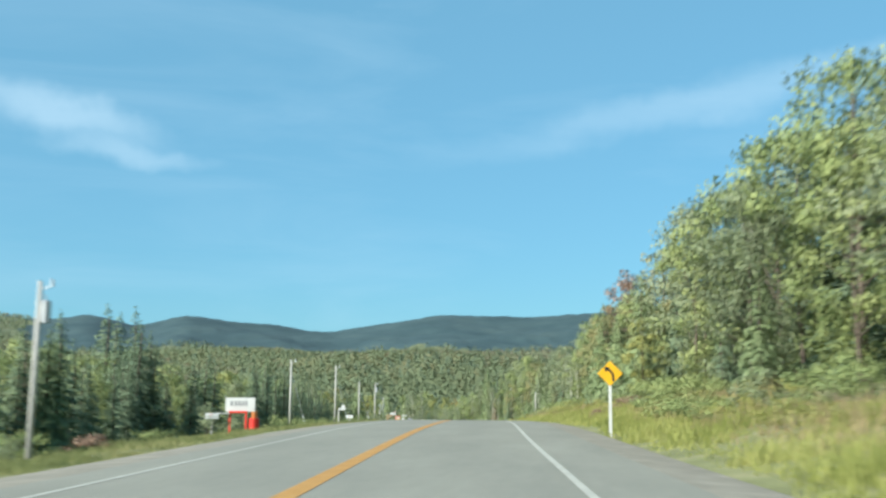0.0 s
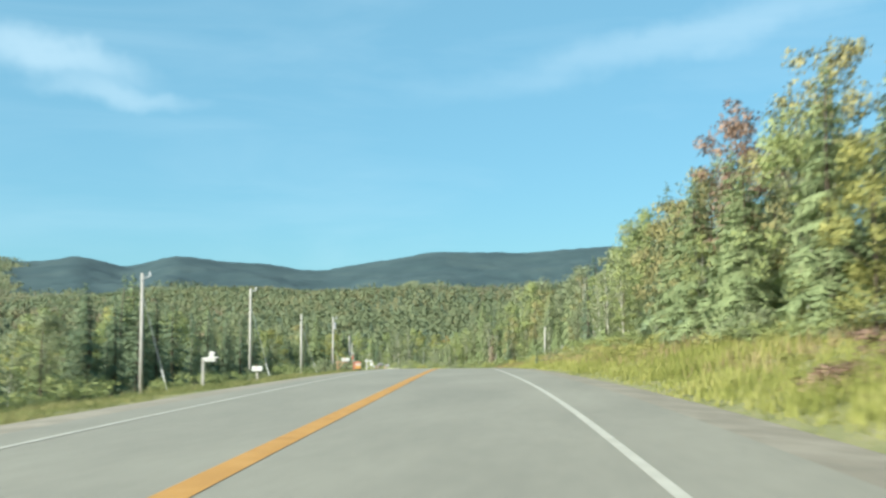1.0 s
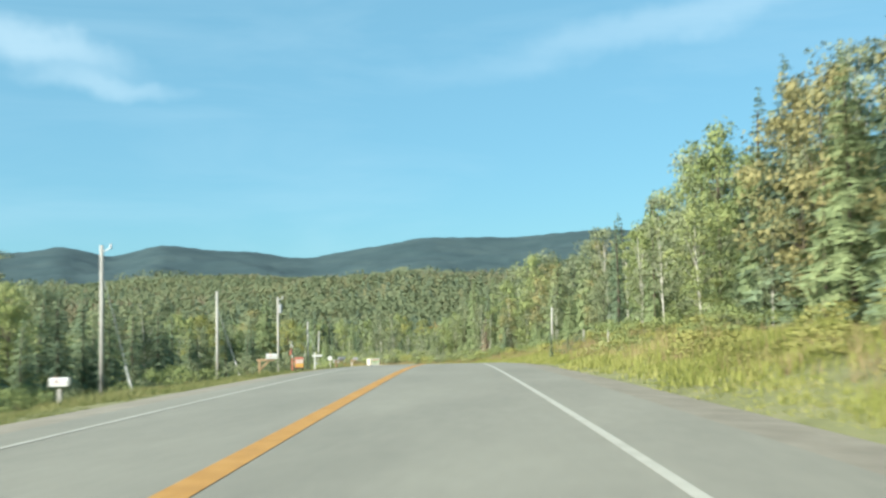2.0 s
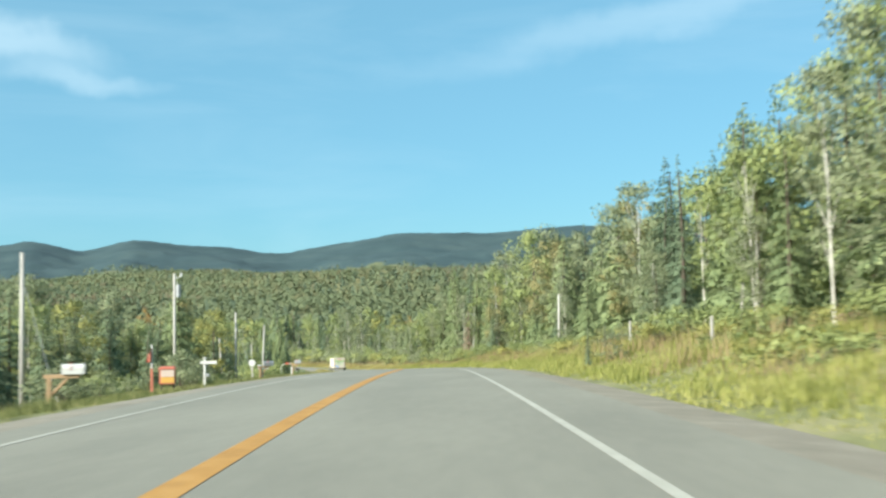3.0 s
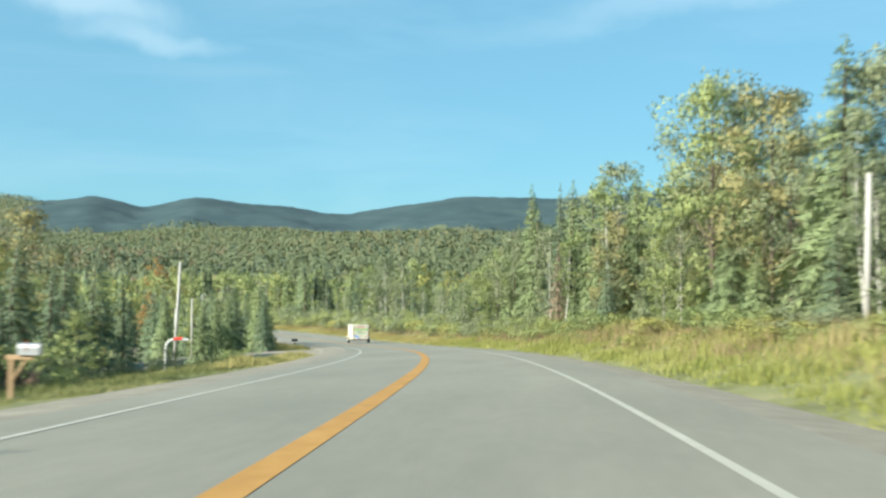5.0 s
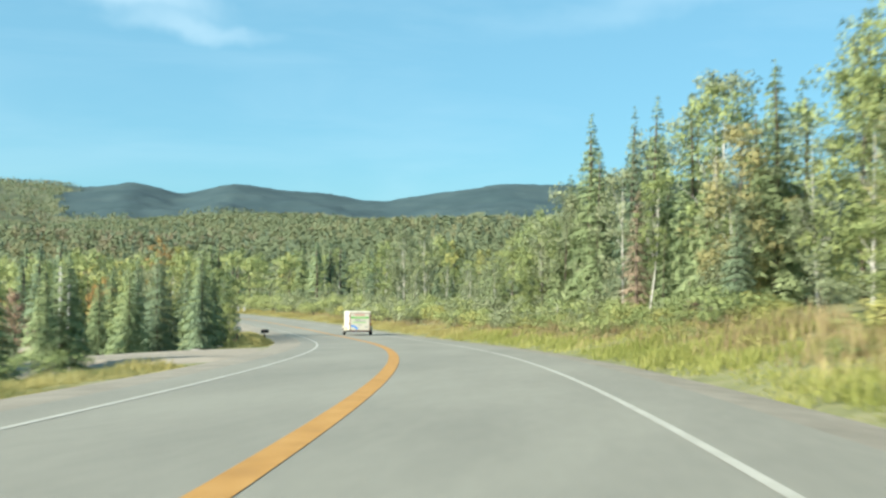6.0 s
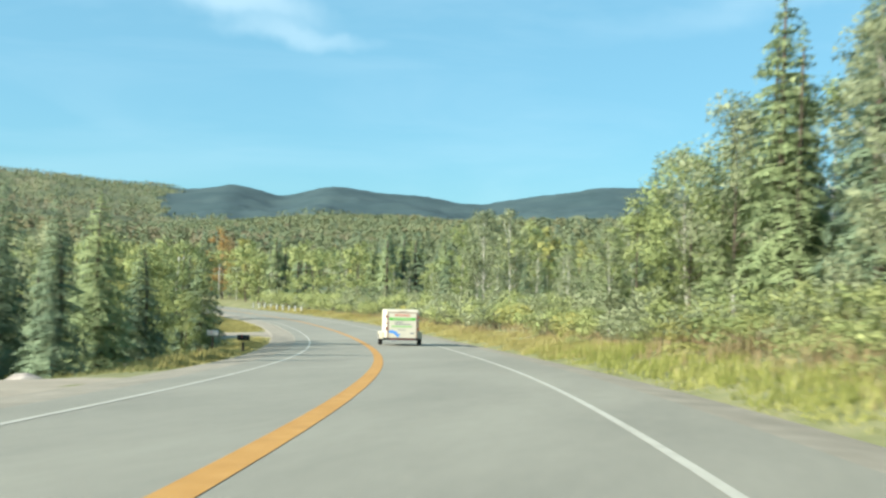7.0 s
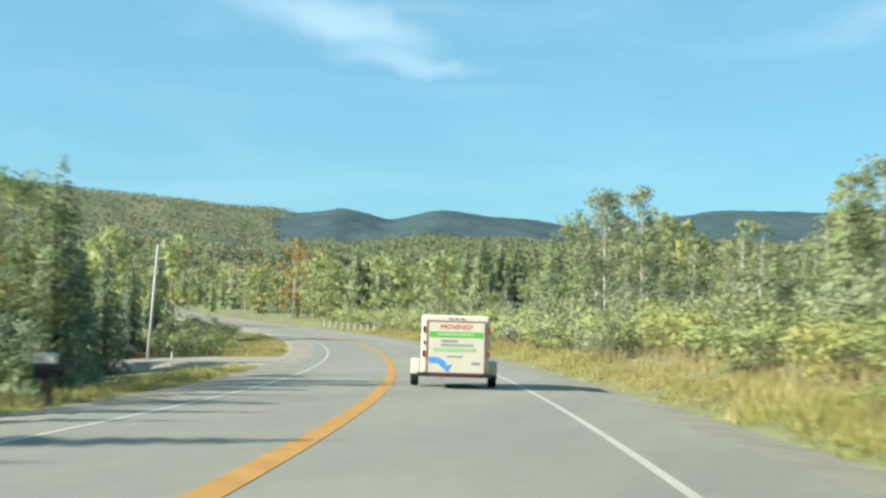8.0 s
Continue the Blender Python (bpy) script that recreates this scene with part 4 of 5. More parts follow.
def turning(rng, x, y, r, conifer):
    """Which crowns are green, yellowing or russet: the colours run in patches."""
    n = len(x)
    tone = np.where(conifer, np.zeros(n, int), np.where(rng.random(n) < 0.03 + 0.10 * smooth(700, 1200, r) + 0.40 * np.clip(wobble(x, y, 130, 4.0), 0, 1), 2, 1))
    return np.where((tone > 0) & (rng.random(n) < 0.04 * smooth(750, 1200, r) + 0.60 * np.clip(wobble(x, y, 170, 7.0) - 0.1, 0, 1) * smooth(600, 900, r)), 3, tone)


def hill_forest():
    rng = np.random.default_rng(17)
    n = 16000
    az = np.radians(rng.uniform(-15, 47, n))
    r = 480 + 1020 * rng.random(n) ** 0.62
    x, y = -np.sin(az) * r, np.cos(az) * r
    conifer = rng.random(n) < np.where(r > 750, 0.16, 0.28) + 0.2 * np.sin(x / 60) * np.sin(y / 90)
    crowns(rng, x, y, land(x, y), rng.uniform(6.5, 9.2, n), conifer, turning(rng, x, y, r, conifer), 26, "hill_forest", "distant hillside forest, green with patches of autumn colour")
    # the flank of the nearer hill
    flank = FLANK[rng.choice(len(FLANK), 9000)] + rng.uniform(-12, 12, (9000, 3)) * np.array((1, 1, 0))
    x, y = flank[:, 0], flank[:, 1]
    conifer = rng.random(9000) < 0.2
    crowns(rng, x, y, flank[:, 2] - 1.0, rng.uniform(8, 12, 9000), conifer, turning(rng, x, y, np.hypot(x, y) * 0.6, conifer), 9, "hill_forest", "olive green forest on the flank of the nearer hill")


hill_forest()


def valley_wood():
    """The low wood that goes on behind the trees along the road."""
    rng = np.random.default_rng(29)
    s, lat = rng.uniform(-50, 240, 1100), np.concatenate([rng.uniform(-110, -33, 600), rng.uniform(22, 90, 500)])
    th = np.interp(s, RS, RTH)
    x, y = np.interp(s, RS, RX) + lat * np.cos(th), np.interp(s, RS, RY) + lat * np.sin(th)
    ss, near_lat, pz = nearest(x, y)
    keep = np.where(lat < 0, near_lat < -32, near_lat > 21.5)
    x, y = x[keep], y[keep]
    z = land(x, y)
    spots = []
    for i in range(len(x)):
        k = int(rng.choice(4, p=(0.4, 0.25, 0.25, 0.1)))
        h = rng.uniform(4.8, 7.6)
        spots.append((k, (x[i], y[i], z[i] - 0.2, h, h * rng.uniform(1.0, 1.4), rng.random() * 6.28)))
    return stack(SIMPLE, spots, "valley_wood", "mixed wood behind the trees along the road")


SIMPLE = [spruce(131, 1.0, 0.26, SPRUCE, "x", 7, 5, 0.05, False), broadleaf(132, 1.0, 0.34, LEAF, "x", clumps=9, per=9, size=0.07),
          spruce(133, 1.0, 0.24, FIR, "x", 7, 5, 0.05, False), broadleaf(134, 1.0, 0.32, GOLD, "x", clumps=9, per=9, size=0.07)]
for ob in SIMPLE:
    for ch in list(ob.children):
        if ch.name.startswith("trunk"):
            bpy.data.objects.remove(ch)
valley_wood()
for ob in SIMPLE:
    for ch in list(ob.children):
        bpy.data.objects.remove(ch)
    bpy.data.objects.remove(ob)

# ---------------------------------------------------------------- roadside growth


def blades(name, spans, mat, label, seed, height, density):
    """Grass along the verge: bent blades in tufts. spans: (s0, s1, lat0, lat1)."""
    rng = np.random.default_rng(seed)
    vs, fs = [], []
    for s0, s1, l0, l1 in spans:
        n = int((s1 - s0) * abs(l1 - l0) * density)
        s, lat = rng.uniform(s0, s1, n), rng.uniform(l0, l1, n)
        th = np.interp(s, RS, RTH)
        x, y = np.interp(s, RS, RX) + lat * np.cos(th), np.interp(s, RS, RY) + lat * np.sin(th)
        z = land(x, y) - 0.03
        clump = 0.55 + 0.45 * wobble(x, y, 1.7, seed) + 0.25 * wobble(x, y, 5.0, seed + 3)
        edge = np.clip((np.minimum(lat - l0, l1 - lat) + 0.35 * wobble(x, y, 1.1, 2.0)) / 0.9, 0.12, 1)
        hh = height * np.clip(clump, 0.25, 1.4) * edge * rng.uniform(0.6, 1.3, n)
        for b in range(5):
            a = rng.random(n) * 6.283
            ox, oy = rng.normal(size=n) * 0.10, rng.normal(size=n) * 0.10
            wd = 0.010 + 0.014 * rng.random(n)
            lean = hh * rng.uniform(0.1, 0.55, n)
            ca, sa = np.cos(a), np.sin(a)
            p0 = np.stack([x + ox - sa * wd, y + oy + ca * wd, z], 1)
            p1 = np.stack([x + ox + sa * wd, y + oy - ca * wd, z], 1)
            p3 = np.stack([x + ox + ca * lean, y + oy + sa * lean, z + hh], 1)
            vs.append(np.stack([p0, p1, p3], 1).reshape(-1, 3))
    v = np.concatenate(vs)
    f = np.arange(len(v)).reshape(-1, 3)
    ob = link_mesh(name, v.tolist(), f.tolist(), mat)
    return tagged(ob, label, "grass", kind="stuff")


blades("tall_grass", [(-12, 184, 6.35, 11.4), (184, 215, 6.35, 9.4)], GRASS, "tall yellow-green grass on the roadside bank", 3, 0.52, 24)
blades("dry_weeds", [(-12, 300, 7.4, 11.8), (140, 222, 8.4, 11.8)], DRY_WEED, "brown seed heads of dry weeds among the grass", 13, 0.85, 4)
blades("verge_grass", [(-12, 171, -9.5, -5.2), (197, 238, -9.0, -5.3), (262, 330, -9.0, -6.3)], GREEN_GRASS, "rough green grass on the roadside verge", 5, 0.30, 19)
blades("ditch_grass", [(4, 172, -19, -9.5), (195, 236, -16, -9.0), (254, 320, -17, -9.0)], GREEN_GRASS, "rank grass in the ditch below the road", 8, 0.5, 6)
blades("golden_grass", [(205, 330, 6.5, 9.6), (150, 171, -7.4, -5.2), (199, 240, -7.6, -5.2), (252, 300, -9.6, -5.2)], GOLDEN_GRASS, "dry golden grass beside the road", 6, 0.46, 26)

random.seed(11)
s = 12.0
while s < 290:
    k = random.choices(SHRUBS, (4, 2.2, 1.8, 0.25))[0]
    plant(k, s, random.uniform(10.2, 12.6), random.uniform(0.6, 1.4), "bushes on the bank", wide=random.uniform(1.0, 1.5))
    s += random.uniform(1.3, 2.6)
s = 6.0
while s < 225:
    k = random.choices(SHRUBS, (4, 3.5, 1, 0.35))[0]
    plant(k, s, random.uniform(8.6, 11.0), random.uniform(0.5, 1.25), "bushes on the bank", wide=random.uniform(1.2, 1.8))
    s += random.uniform(1.6, 4.4)
s = 12.0
while s < 172:
    k = random.choices(SHRUBS, (5, 0.8, 3, 0.3))[0]
    plant(k, s, random.uniform(-13.5, -8.6), random.uniform(0.6, 1.25), "bushes along the ditch", wide=random.uniform(1.0, 1.4))
    s += random.uniform(1.8, 4.5)
for s, lat, h in ((98, -8.4, 1.0), (99.5, -8.8, 1.2), (101, -8.2, 0.9), (110, -8.0, 1.3), (112, -8.4, 1.4), (114, -8.2, 1.1), (116, -8.8, 1.3), (133, -8.6, 1.0), (136, -9, 1.4), (142, -9, 1.6)):
    plant(SHRUBS[2 if s < 120 else 0], s, lat, h, "bushes along the ditch", wide=1.3)
plant(SHRUBS[3], 38.6, 8.0, 0.8, "bushes on the bank", wide=1.6)
plant(SHRUBS[3], 39.6, 8.5, 0.7, "bushes on the bank", wide=1.5)
# this small bush stands in for a low red object by the drive
plant(SHRUBS[3], 217.5, -7.6, 0.45, "bushes along the ditch", wide=1.5)
random.seed(23)
s = 172.0
while s < 224:
    k = random.choices(SHRUBS, (4, 0.6, 3.0, 0.05))[0]
    plant(k, s, random.uniform(10.4, 12.0) - 1.4 * float(smooth(178, 192, s)), random.uniform(0.8, 1.9), "thicket on the bank", wide=random.uniform(0.9, 1.25))
    s += random.uniform(1.0, 2.2)
scrub = []
s = 190.0
while s < 335:
    near = 9.4 - 0.6 * float(smooth(205, 225, s))
    k = random.choices(range(4), (4.2, 0.1, 2.6, 0.1))[0]
    x, y, z, th = road_at(s, near + 8.0 * random.random() ** 1.4)
    h = random.uniform(0.6, 1.9) * (1 + 0.07 * min(8, max(0, s - 200) / 8)) / 1.5
    scrub.append((k, (float(x), float(y), ground_z(float(x), float(y)) - 0.1, h, h * random.uniform(0.9, 1.3), random.random() * 6.28)))
    s += random.uniform(0.55, 1.25)
for i in range(90):
    s = random.uniform(256, 318)
    k = random.choices(range(4), (3.4, 0.8, 2.2, 0.2))[0]
    x, y, z, th = road_at(s, random.uniform(-17.0, -10.0))
    h = random.uniform(0.7, 1.7) / 1.5
    scrub.append((k, (float(x), float(y), ground_z(float(x), float(y)) - 0.1, h, h * random.uniform(1.0, 1.5), random.random() * 6.28)))
stack(SHRUBS, scrub, "willow_scrub", "grey-green willow scrub along the bend")

# ---------------------------------------------------------------- poles, signs and mailboxes


def utility_pole(s, lat, height, label, fittings=(), lean=0.0, r=0.088):
    """A weathered timber pole; fittings may name an insulator, a transformer and a guy wire."""
    thing = new("utility_pole")
    part("shaft", rod((0, 0, -0.4), (lean * height, 0, height), r, r * 0.72, 10), POLE_WOOD, thing, smooth=True)
    if "insulator" in fittings:
        bm = rod((lean * height, 0, height - 0.25), (lean * height + 0.34, 0, height - 0.12), 0.022)
        rod((lean * height + 0.34, 0, height - 0.14), (lean * height + 0.34, 0, height + 0.06), 0.05, 0.035, 8, bm)
        part("insulator", bm, GREY_METAL, thing, "grey insulator on a short bracket")
    if "transformer" in fittings:
        bm = rod((lean * height + 0.2, 0, height - 1.15), (lean * height + 0.2, 0, height - 0.6), 0.13, 0.13, 12)
        rod((lean * height + 0.2, 0, height - 0.6), (lean * height + 0.2, 0, height - 0.54), 0.14, 0.10, 12, bm)
        rod((lean * height + 0.16, 0, height - 0.54), (lean * height + 0.16, 0, height - 0.38), 0.025, 0.02, 6, bm)
        part("transformer", bm, GREY_METAL, thing, "grey transformer can")
    if "guy" in fittings:
        part("guy_wire", rod((0.05, 0, height * 0.8), (1.5, -0.8, -0.1), 0.012, 0.012, 5), GREY_METAL, thing)
        part("guy_guard", rod((1.06, -0.56, 1.2), (1.48, -0.79, -0.05), 0.035, 0.035, 6), WHITE_PAINT, thing, "white plastic guy guard")
    thing.matrix_basis = place(s, lat)
    return tagged(thing, label, "utility pole", group="poles along the road")


utility_pole(15, -9.95, 4.9, "weathered timber pole with a grey transformer", ("transformer", "insulator"), 0.01)
utility_pole(67, -12.3, 5.4, "bare weathered timber pole with a guy wire", ("guy", "insulator"))
utility_pole(84, -11.0, 5.7, "weathered timber pole with a small insulator", ("insulator", "guy"))
utility_pole(101, -10.6, 4.9, "plain slim weathered timber pole", ("guy",))
utility_pole(120, -10.6, 5.7, "weathered timber pole with a junction can", ("transformer", "insulator"))
utility_pole(139, -11.0, 4.8, "plain slim weathered timber pole", ("guy",))
utility_pole(149, -13.5, 3.8, "thin leaning weathered timber pole", (), -0.07, 0.07)
utility_pole(171, -12.3, 5.5, "slightly leaning weathered timber pole", (), 0.05)
utility_pole(188, -13.5, 4.4, "plain slim weathered timber pole", (), 0, 0.07)
utility_pole(199, -15.5, 4.4, "plain slim weathered timber pole", (), 0, 0.07)
utility_pole(144, 11.4, 3.95, "short bleached timber pole on the bank", (), 0.02, 0.10)
utility_pole(252, -12.2, 6.2, "old grey timber pole beside the drive", ("insulator",), 0.05, 0.09)
utility_pole(367, 11.4, 6.6, "timber pole where the road turns away", ("insulator",), 0.0, 0.11)
utility_pole(371, 12.6, 5.6, "timber pole where the road turns away", (), 0.02, 0.09)


def stake(s, lat, height, mat, label, top=None):
    thing = new("marker_stake")
    part("stake", box(0.07, 0.07, height + 0.2, (0, 0, -0.2), 0.01), mat, thing)
    if top is not None:
        part("reflector", box(0.085, 0.02, 0.18, (0, -0.05, height - 0.22), 0.004), top, thing, "white reflector plate")
    thing.matrix_basis = place(s, lat, yaw=random.uniform(-12, 12))
    return tagged(thing, label, "stake")


stake(97, 9.6, 0.95, POLE_WOOD, "short weathered wooden stake in the grass")
stake(112, 10.2, 1.1, POLE_WOOD, "short weathered wooden stake in the grass")
stake(200, 10.5, 1.4, PALE_BARK, "pale dead sapling stem in the scrub")
stake(229, -9.5, 1.1, WHITE_PAINT, "white roadside delineator post", BLACK)
stake(133, -6.6, 0.6, WHITE_PAINT, "short white marker stake")
stake(247, -10.2, 0.9, WHITE_PAINT, "white roadside delineator post", BLACK)


def curve_sign():
    """Yellow diamond warning of a bend to the left, on a white post."""
    thing = new("warning_sign")
    part("post", box(0.09, 0.07, 2.55, (0, 0.05, -0.4), 0.012), WHITE_PAINT, thing)
    panel = part("panel", box(0.60, 0.02, 0.60, (0, 0, 0), 0.008, lean_y=radians(45)), SIGN_YELLOW, thing)
    c = sum((v.co for v in panel.data.vertices), Vector()) / len(panel.data.vertices)
    panel.data.transform(Matrix.Translation((-c.x, -c.y, 2.10 - c.z)))
    bm = bmesh.new()
    pts = [(0.10, -0.26), (0.10, -0.10), (0.06, 0.02), (-0.04, 0.12), (-0.10, 0.17)]
    for a, b in zip(pts, pts[1:]):
        ln = math.hypot(b[0] - a[0], b[1] - a[1])
        box(0.075, 0.006, ln + 0.03, (a[0], -0.016, 2.10 + a[1]), 0, lean_y=math.atan2(b[0] - a[0], b[1] - a[1]), bm=bm)
    tip = [bm.verts.new(p) for p in ((-0.22, -0.019, 2.32), (-0.02, -0.019, 2.30), (-0.15, -0.019, 2.14))]
    bm.faces.new(tip)
    part("arrow", bm, BLACK, panel, "black arrow curving left")
    thing.matrix_basis = place(22.3, 6.6)
    return tagged(thing, "yellow diamond curve warning sign on white post", "road sign")


curve_sign()


def letter_bars(parent, w, h, rows, z0, y, mat, name="lettering"):
    """Lines of unreadable writing as plain bars."""
    bm = bmesh.new()
    for i, (x0, x1) in enumerate(rows):
        box((x1 - x0) * w, 0.004, h, ((x0 + x1) / 2 * w, y, z0 - i * h * 1.8), 0, bm=bm)
    return part(name, bm, mat, parent)


def notice_board():
    thing = new("notice_board")
    part("panel", box(1.36, 0.06, 0.64, (0, 0, 0.98), 0.015), WHITE_PAINT, thing, "white painted board with a faded line of writing")
    for x0, x1 in ((-0.42, -0.30), (-0.24, -0.14), (-0.10, 0.02), (0.06, 0.16), (0.20, 0.30)):
        letter_bars(thing, 1.1, 0.22, [(x0, x1)], 1.24, -0.034, GREY_PRINT)
    for x in (-0.46, 0.28):
        part("leg", box(0.09, 0.09, 1.25, (x, -0.06, -0.25), 0.012), RED, thing, "red painted timber leg")
    part("rail", box(0.83, 0.08, 0.09, (-0.09, -0.10, 0.92), 0.012), RED, thing, "red painted rail")
    part("plank", box(0.6, 0.25, 0.045, (-0.78, -0.18, 0.88), 0.01, turn_z=0.2), WHITE_PAINT, thing, "white plank end")
    thing.matrix_basis = place(35, -9.0, yaw=6)
    return tagged(thing, "white notice board on red timber legs", "notice board")


def red_barrel():
    thing = new("red_barrel")
    bm = rod((0, 0, -0.05), (0, 0, 0.62), 0.26, 0.24, 16)
    for z in (0.12, 0.32, 0.5):
        rod((0, 0, z), (0, 0, z + 0.04), 0.275, 0.275, 16, bm)
    part("drum", bm, RED, thing)
    part("neck", rod((0, 0, 0.62), (0, 0, 0.95), 0.14, 0.17, 12), ORANGE, thing, "orange-red neck")
    thing.matrix_basis = place(35.2, -8.4)
    return tagged(thing, "red plastic barrel beside the notice board", "barrel")


notice_board()
red_barrel()


def mailbox(s, lat, post_mat, box_mat, label, post_h=0.95, style="plain", yaw=0.0, arm=0.0):
    """A rural letter box: post, arm, and an arched box with its door and flag."""
    thing = new("mailbox")
    part("post", box(0.10, 0.10, post_h + 0.3, (0, 0, -0.3), 0.012), post_mat, thing)
    if arm:
        part("arm", box(arm, 0.10, 0.09, (arm / 2 - 0.12, 0, post_h - 0.02), 0.01), post_mat, thing)
        brace = rod((0.03, 0, post_h - 0.42), (arm * 0.55, 0, post_h), 0.035, 0.035, 6)
        part("brace", brace, post_mat, thing)
    bx = arm * 0.68 if arm else 0.0
    bm = bmesh.new()
    prof = [(-0.105, 0), (0.105, 0), (0.105, 0.13)] + [(0.105 * math.cos(a), 0.13 + 0.105 * math.sin(a)) for a in np.linspace(0.3, 2.84, 8)] + [(-0.105, 0.13)]
    ends = []
    for x in (-0.25, 0.25):
        ends.append([bm.verts.new((bx + x, p[0], post_h + 0.07 + p[1])) for p in prof])
    bm.faces.new(ends[0][::-1])
    bm.faces.new(ends[1])
    for i in range(len(prof)):
        j = (i + 1) % len(prof)
        bm.faces.new((ends[0][i], ends[0][j], ends[1][j], ends[1][i]))
    shell = part("box", bm, box_mat, thing)
    part("door", box(0.015, 0.19, 0.19, (bx + 0.262, 0, post_h + 0.085), 0.006), box_mat, shell)
    part("flag", box(0.012, 0.012, 0.20, (bx - 0.05, -0.115, post_h + 0.16), 0.003), RED, shell, "red flag")
    thing.matrix_basis = place(s, lat, yaw=yaw)
    return tagged(thing, label, "mailbox", group="mailboxes along the road")


mailbox(28.6, -8.6, POLE_WOOD, WHITE_PAINT, "white mailbox on a weathered wooden post", 0.62, yaw=20)
mailbox(93, -6.85, RAW_WOOD, WHITE_PAINT, "large white mailbox on a raw timber arm", 0.74, arm=0.8, yaw=8)
mailbox(121, -6.6, RAW_WOOD, GREY_METAL, "grey mailbox with a round plate on a timber post", 0.6, arm=0.6, yaw=25)
mailbox(123, -6.8, POLE_WOOD, WHITE_PAINT, "white mailbox on a weathered wooden post", 0.45, yaw=10)
mailbox(136, -6.9, RAW_WOOD, GREY_METAL, "small grey mailbox on an orange timber arm", 0.80, arm=0.62).scale = (0.8, 0.8, 0.95)
mailbox(215, -5.6, DARK_WOOD, BLACK, "black mailbox on a dark post by the drive", 0.42)
mailbox(219.6, -7.4, DARK_WOOD, WHITE_PAINT, "white mailbox on a dark post by the drive", 0.72)
mailbox(73, -8.4, POLE_WOOD, WHITE_PAINT, "small white mailbox low on a post", 0.45)


def name_post():
    """A slim white post with a short cross board for a name."""
    thing = new("name_post")
    part("post", box(0.075, 0.075, 1.25, (0, 0, -0.25), 0.01), WHITE_PAINT, thing)
    part("board", box(0.58, 0.03, 0.11, (0.15, -0.052, 0.80), 0.008), WHITE_PAINT, thing, "white cross board")
    part("finial", box(0.11, 0.11, 0.04, (0, 0, 1.0), 0.012), WHITE_PAINT, thing)
    part("letter_slot", box(0.16, 0.12, 0.10, (0.10, -0.06, 0.36), 0.01), GREY_METAL, thing, "small grey newspaper slot")
    thing.matrix_basis = place(106, -6.1)
    return tagged(thing, "slim white post with a white cross board", "post")


name_post()


def round_plate():
    """A white round plate on a post beside the letter boxes."""
    thing = new("round_plate")
    part("post", box(0.06, 0.06, 1.0, (0, 0, -0.2), 0.01), POLE_WOOD, thing)
    part("disc", rod((0, -0.05, 0.88), (0, -0.075, 0.88), 0.17, 0.17, 20), WHITE_PAINT, thing, "white round plate")
    thing.matrix_basis = place(121.6, -7.1)
    return tagged(thing, "white round plate on a wooden post", "sign")


round_plate()


def bird_sign():
    """A white cut-out shaped like a bird in flight on a slim post."""
    thing = new("ornamental_sign")
    part("post", box(0.08, 0.08, 1.35, (0, 0, -0.3), 0.01), POLE_WOOD, thing)
    bm = box(0.42, 0.05, 0.16, (0.25, 0, 0.98), 0.03)
    box(0.20, 0.05, 0.34, (0.26, 0, 1.02), 0.04, lean_y=0.25, bm=bm)
    box(0.60, 0.06, 0.05, (0.26, 0, 1.09), 0.015, lean_y=-0.1, bm=bm)
    part("cutout", bm, WHITE_PAINT, thing, "white painted cut-out")
    thing.matrix_basis = place(59, -7.6)
    return tagged(thing, "white cut-out ornament on a wooden post", "sign")


bird_sign()


def newspaper_stand():
    """Red-roofed orange box beside a post wound with a red flag."""
    thing = new("delivery_box")
    part("body", box(0.52, 0.42, 0.52, (0, 0, 0.28), 0.02), FADED_RED, thing, "faded orange-red body")
    part("front", box(0.45, 0.012, 0.24, (0.02, -0.217, 0.54), 0.004), PALE_PAINT, thing, "pale upper panel")
    part("lower_front", box(0.45, 0.012, 0.20, (0.02, -0.217, 0.33), 0.004), YELLOW_PAINT, thing, "orange-yellow lower panel")
    bm = box(0.58, 0.50, 0.05, (0, 0, 0.80), 0.015)
    box(0.50, 0.40, 0.05, (0, 0, 0.84), 0.02, bm=bm)
    part("roof", bm, FADED_RED, thing, "red roof")
    for x in (-0.2, 0.2):
        part("leg", box(0.07, 0.07, 0.45, (x, 0, -0.15), 0.01), DARK_WOOD, thing)
    thing.matrix_basis = place(102.0, -6.4, yaw=8)
    thing.scale = (0.9, 0.9, 0.9)
    tagged(thing, "faded orange delivery box with a red roof", "box")
    flag = new("flag_post")
    part("pole", box(0.05, 0.05, 1.80, (0, 0, -0.3), 0.01), WHITE_PAINT, flag, "white pole")
    part("pole_foot", box(0.062, 0.062, 0.78, (0, 0, 0.0), 0.01), FADED_RED, flag, "faded red lower half")
    bm = bmesh.new()
    folds = [(0.0, 0.0), (-0.05, -0.05), (-0.10, -0.01), (-0.15, -0.06)]
    for (xa, ya), (xb, yb), top, low in zip(folds, folds[1:], (1.42, 1.30, 1.16), (0.98, 0.96, 0.95)):
        for off in (0.0, 0.012):
            bm.faces.new([bm.verts.new(p) for p in ((xa, ya - 0.02 - off, top), (xb, yb - 0.02 - off, top - 0.12), (xb, yb - 0.02 - off, low), (xa, ya - 0.02 - off, low + 0.02))])
    part("cloth", bm, FADED_RED, flag, "drooping red flag")
    flag.matrix_basis = place(100.9, -6.6)
    tagged(flag, "white and red post with a drooping red flag", "flag post")


newspaper_stand()


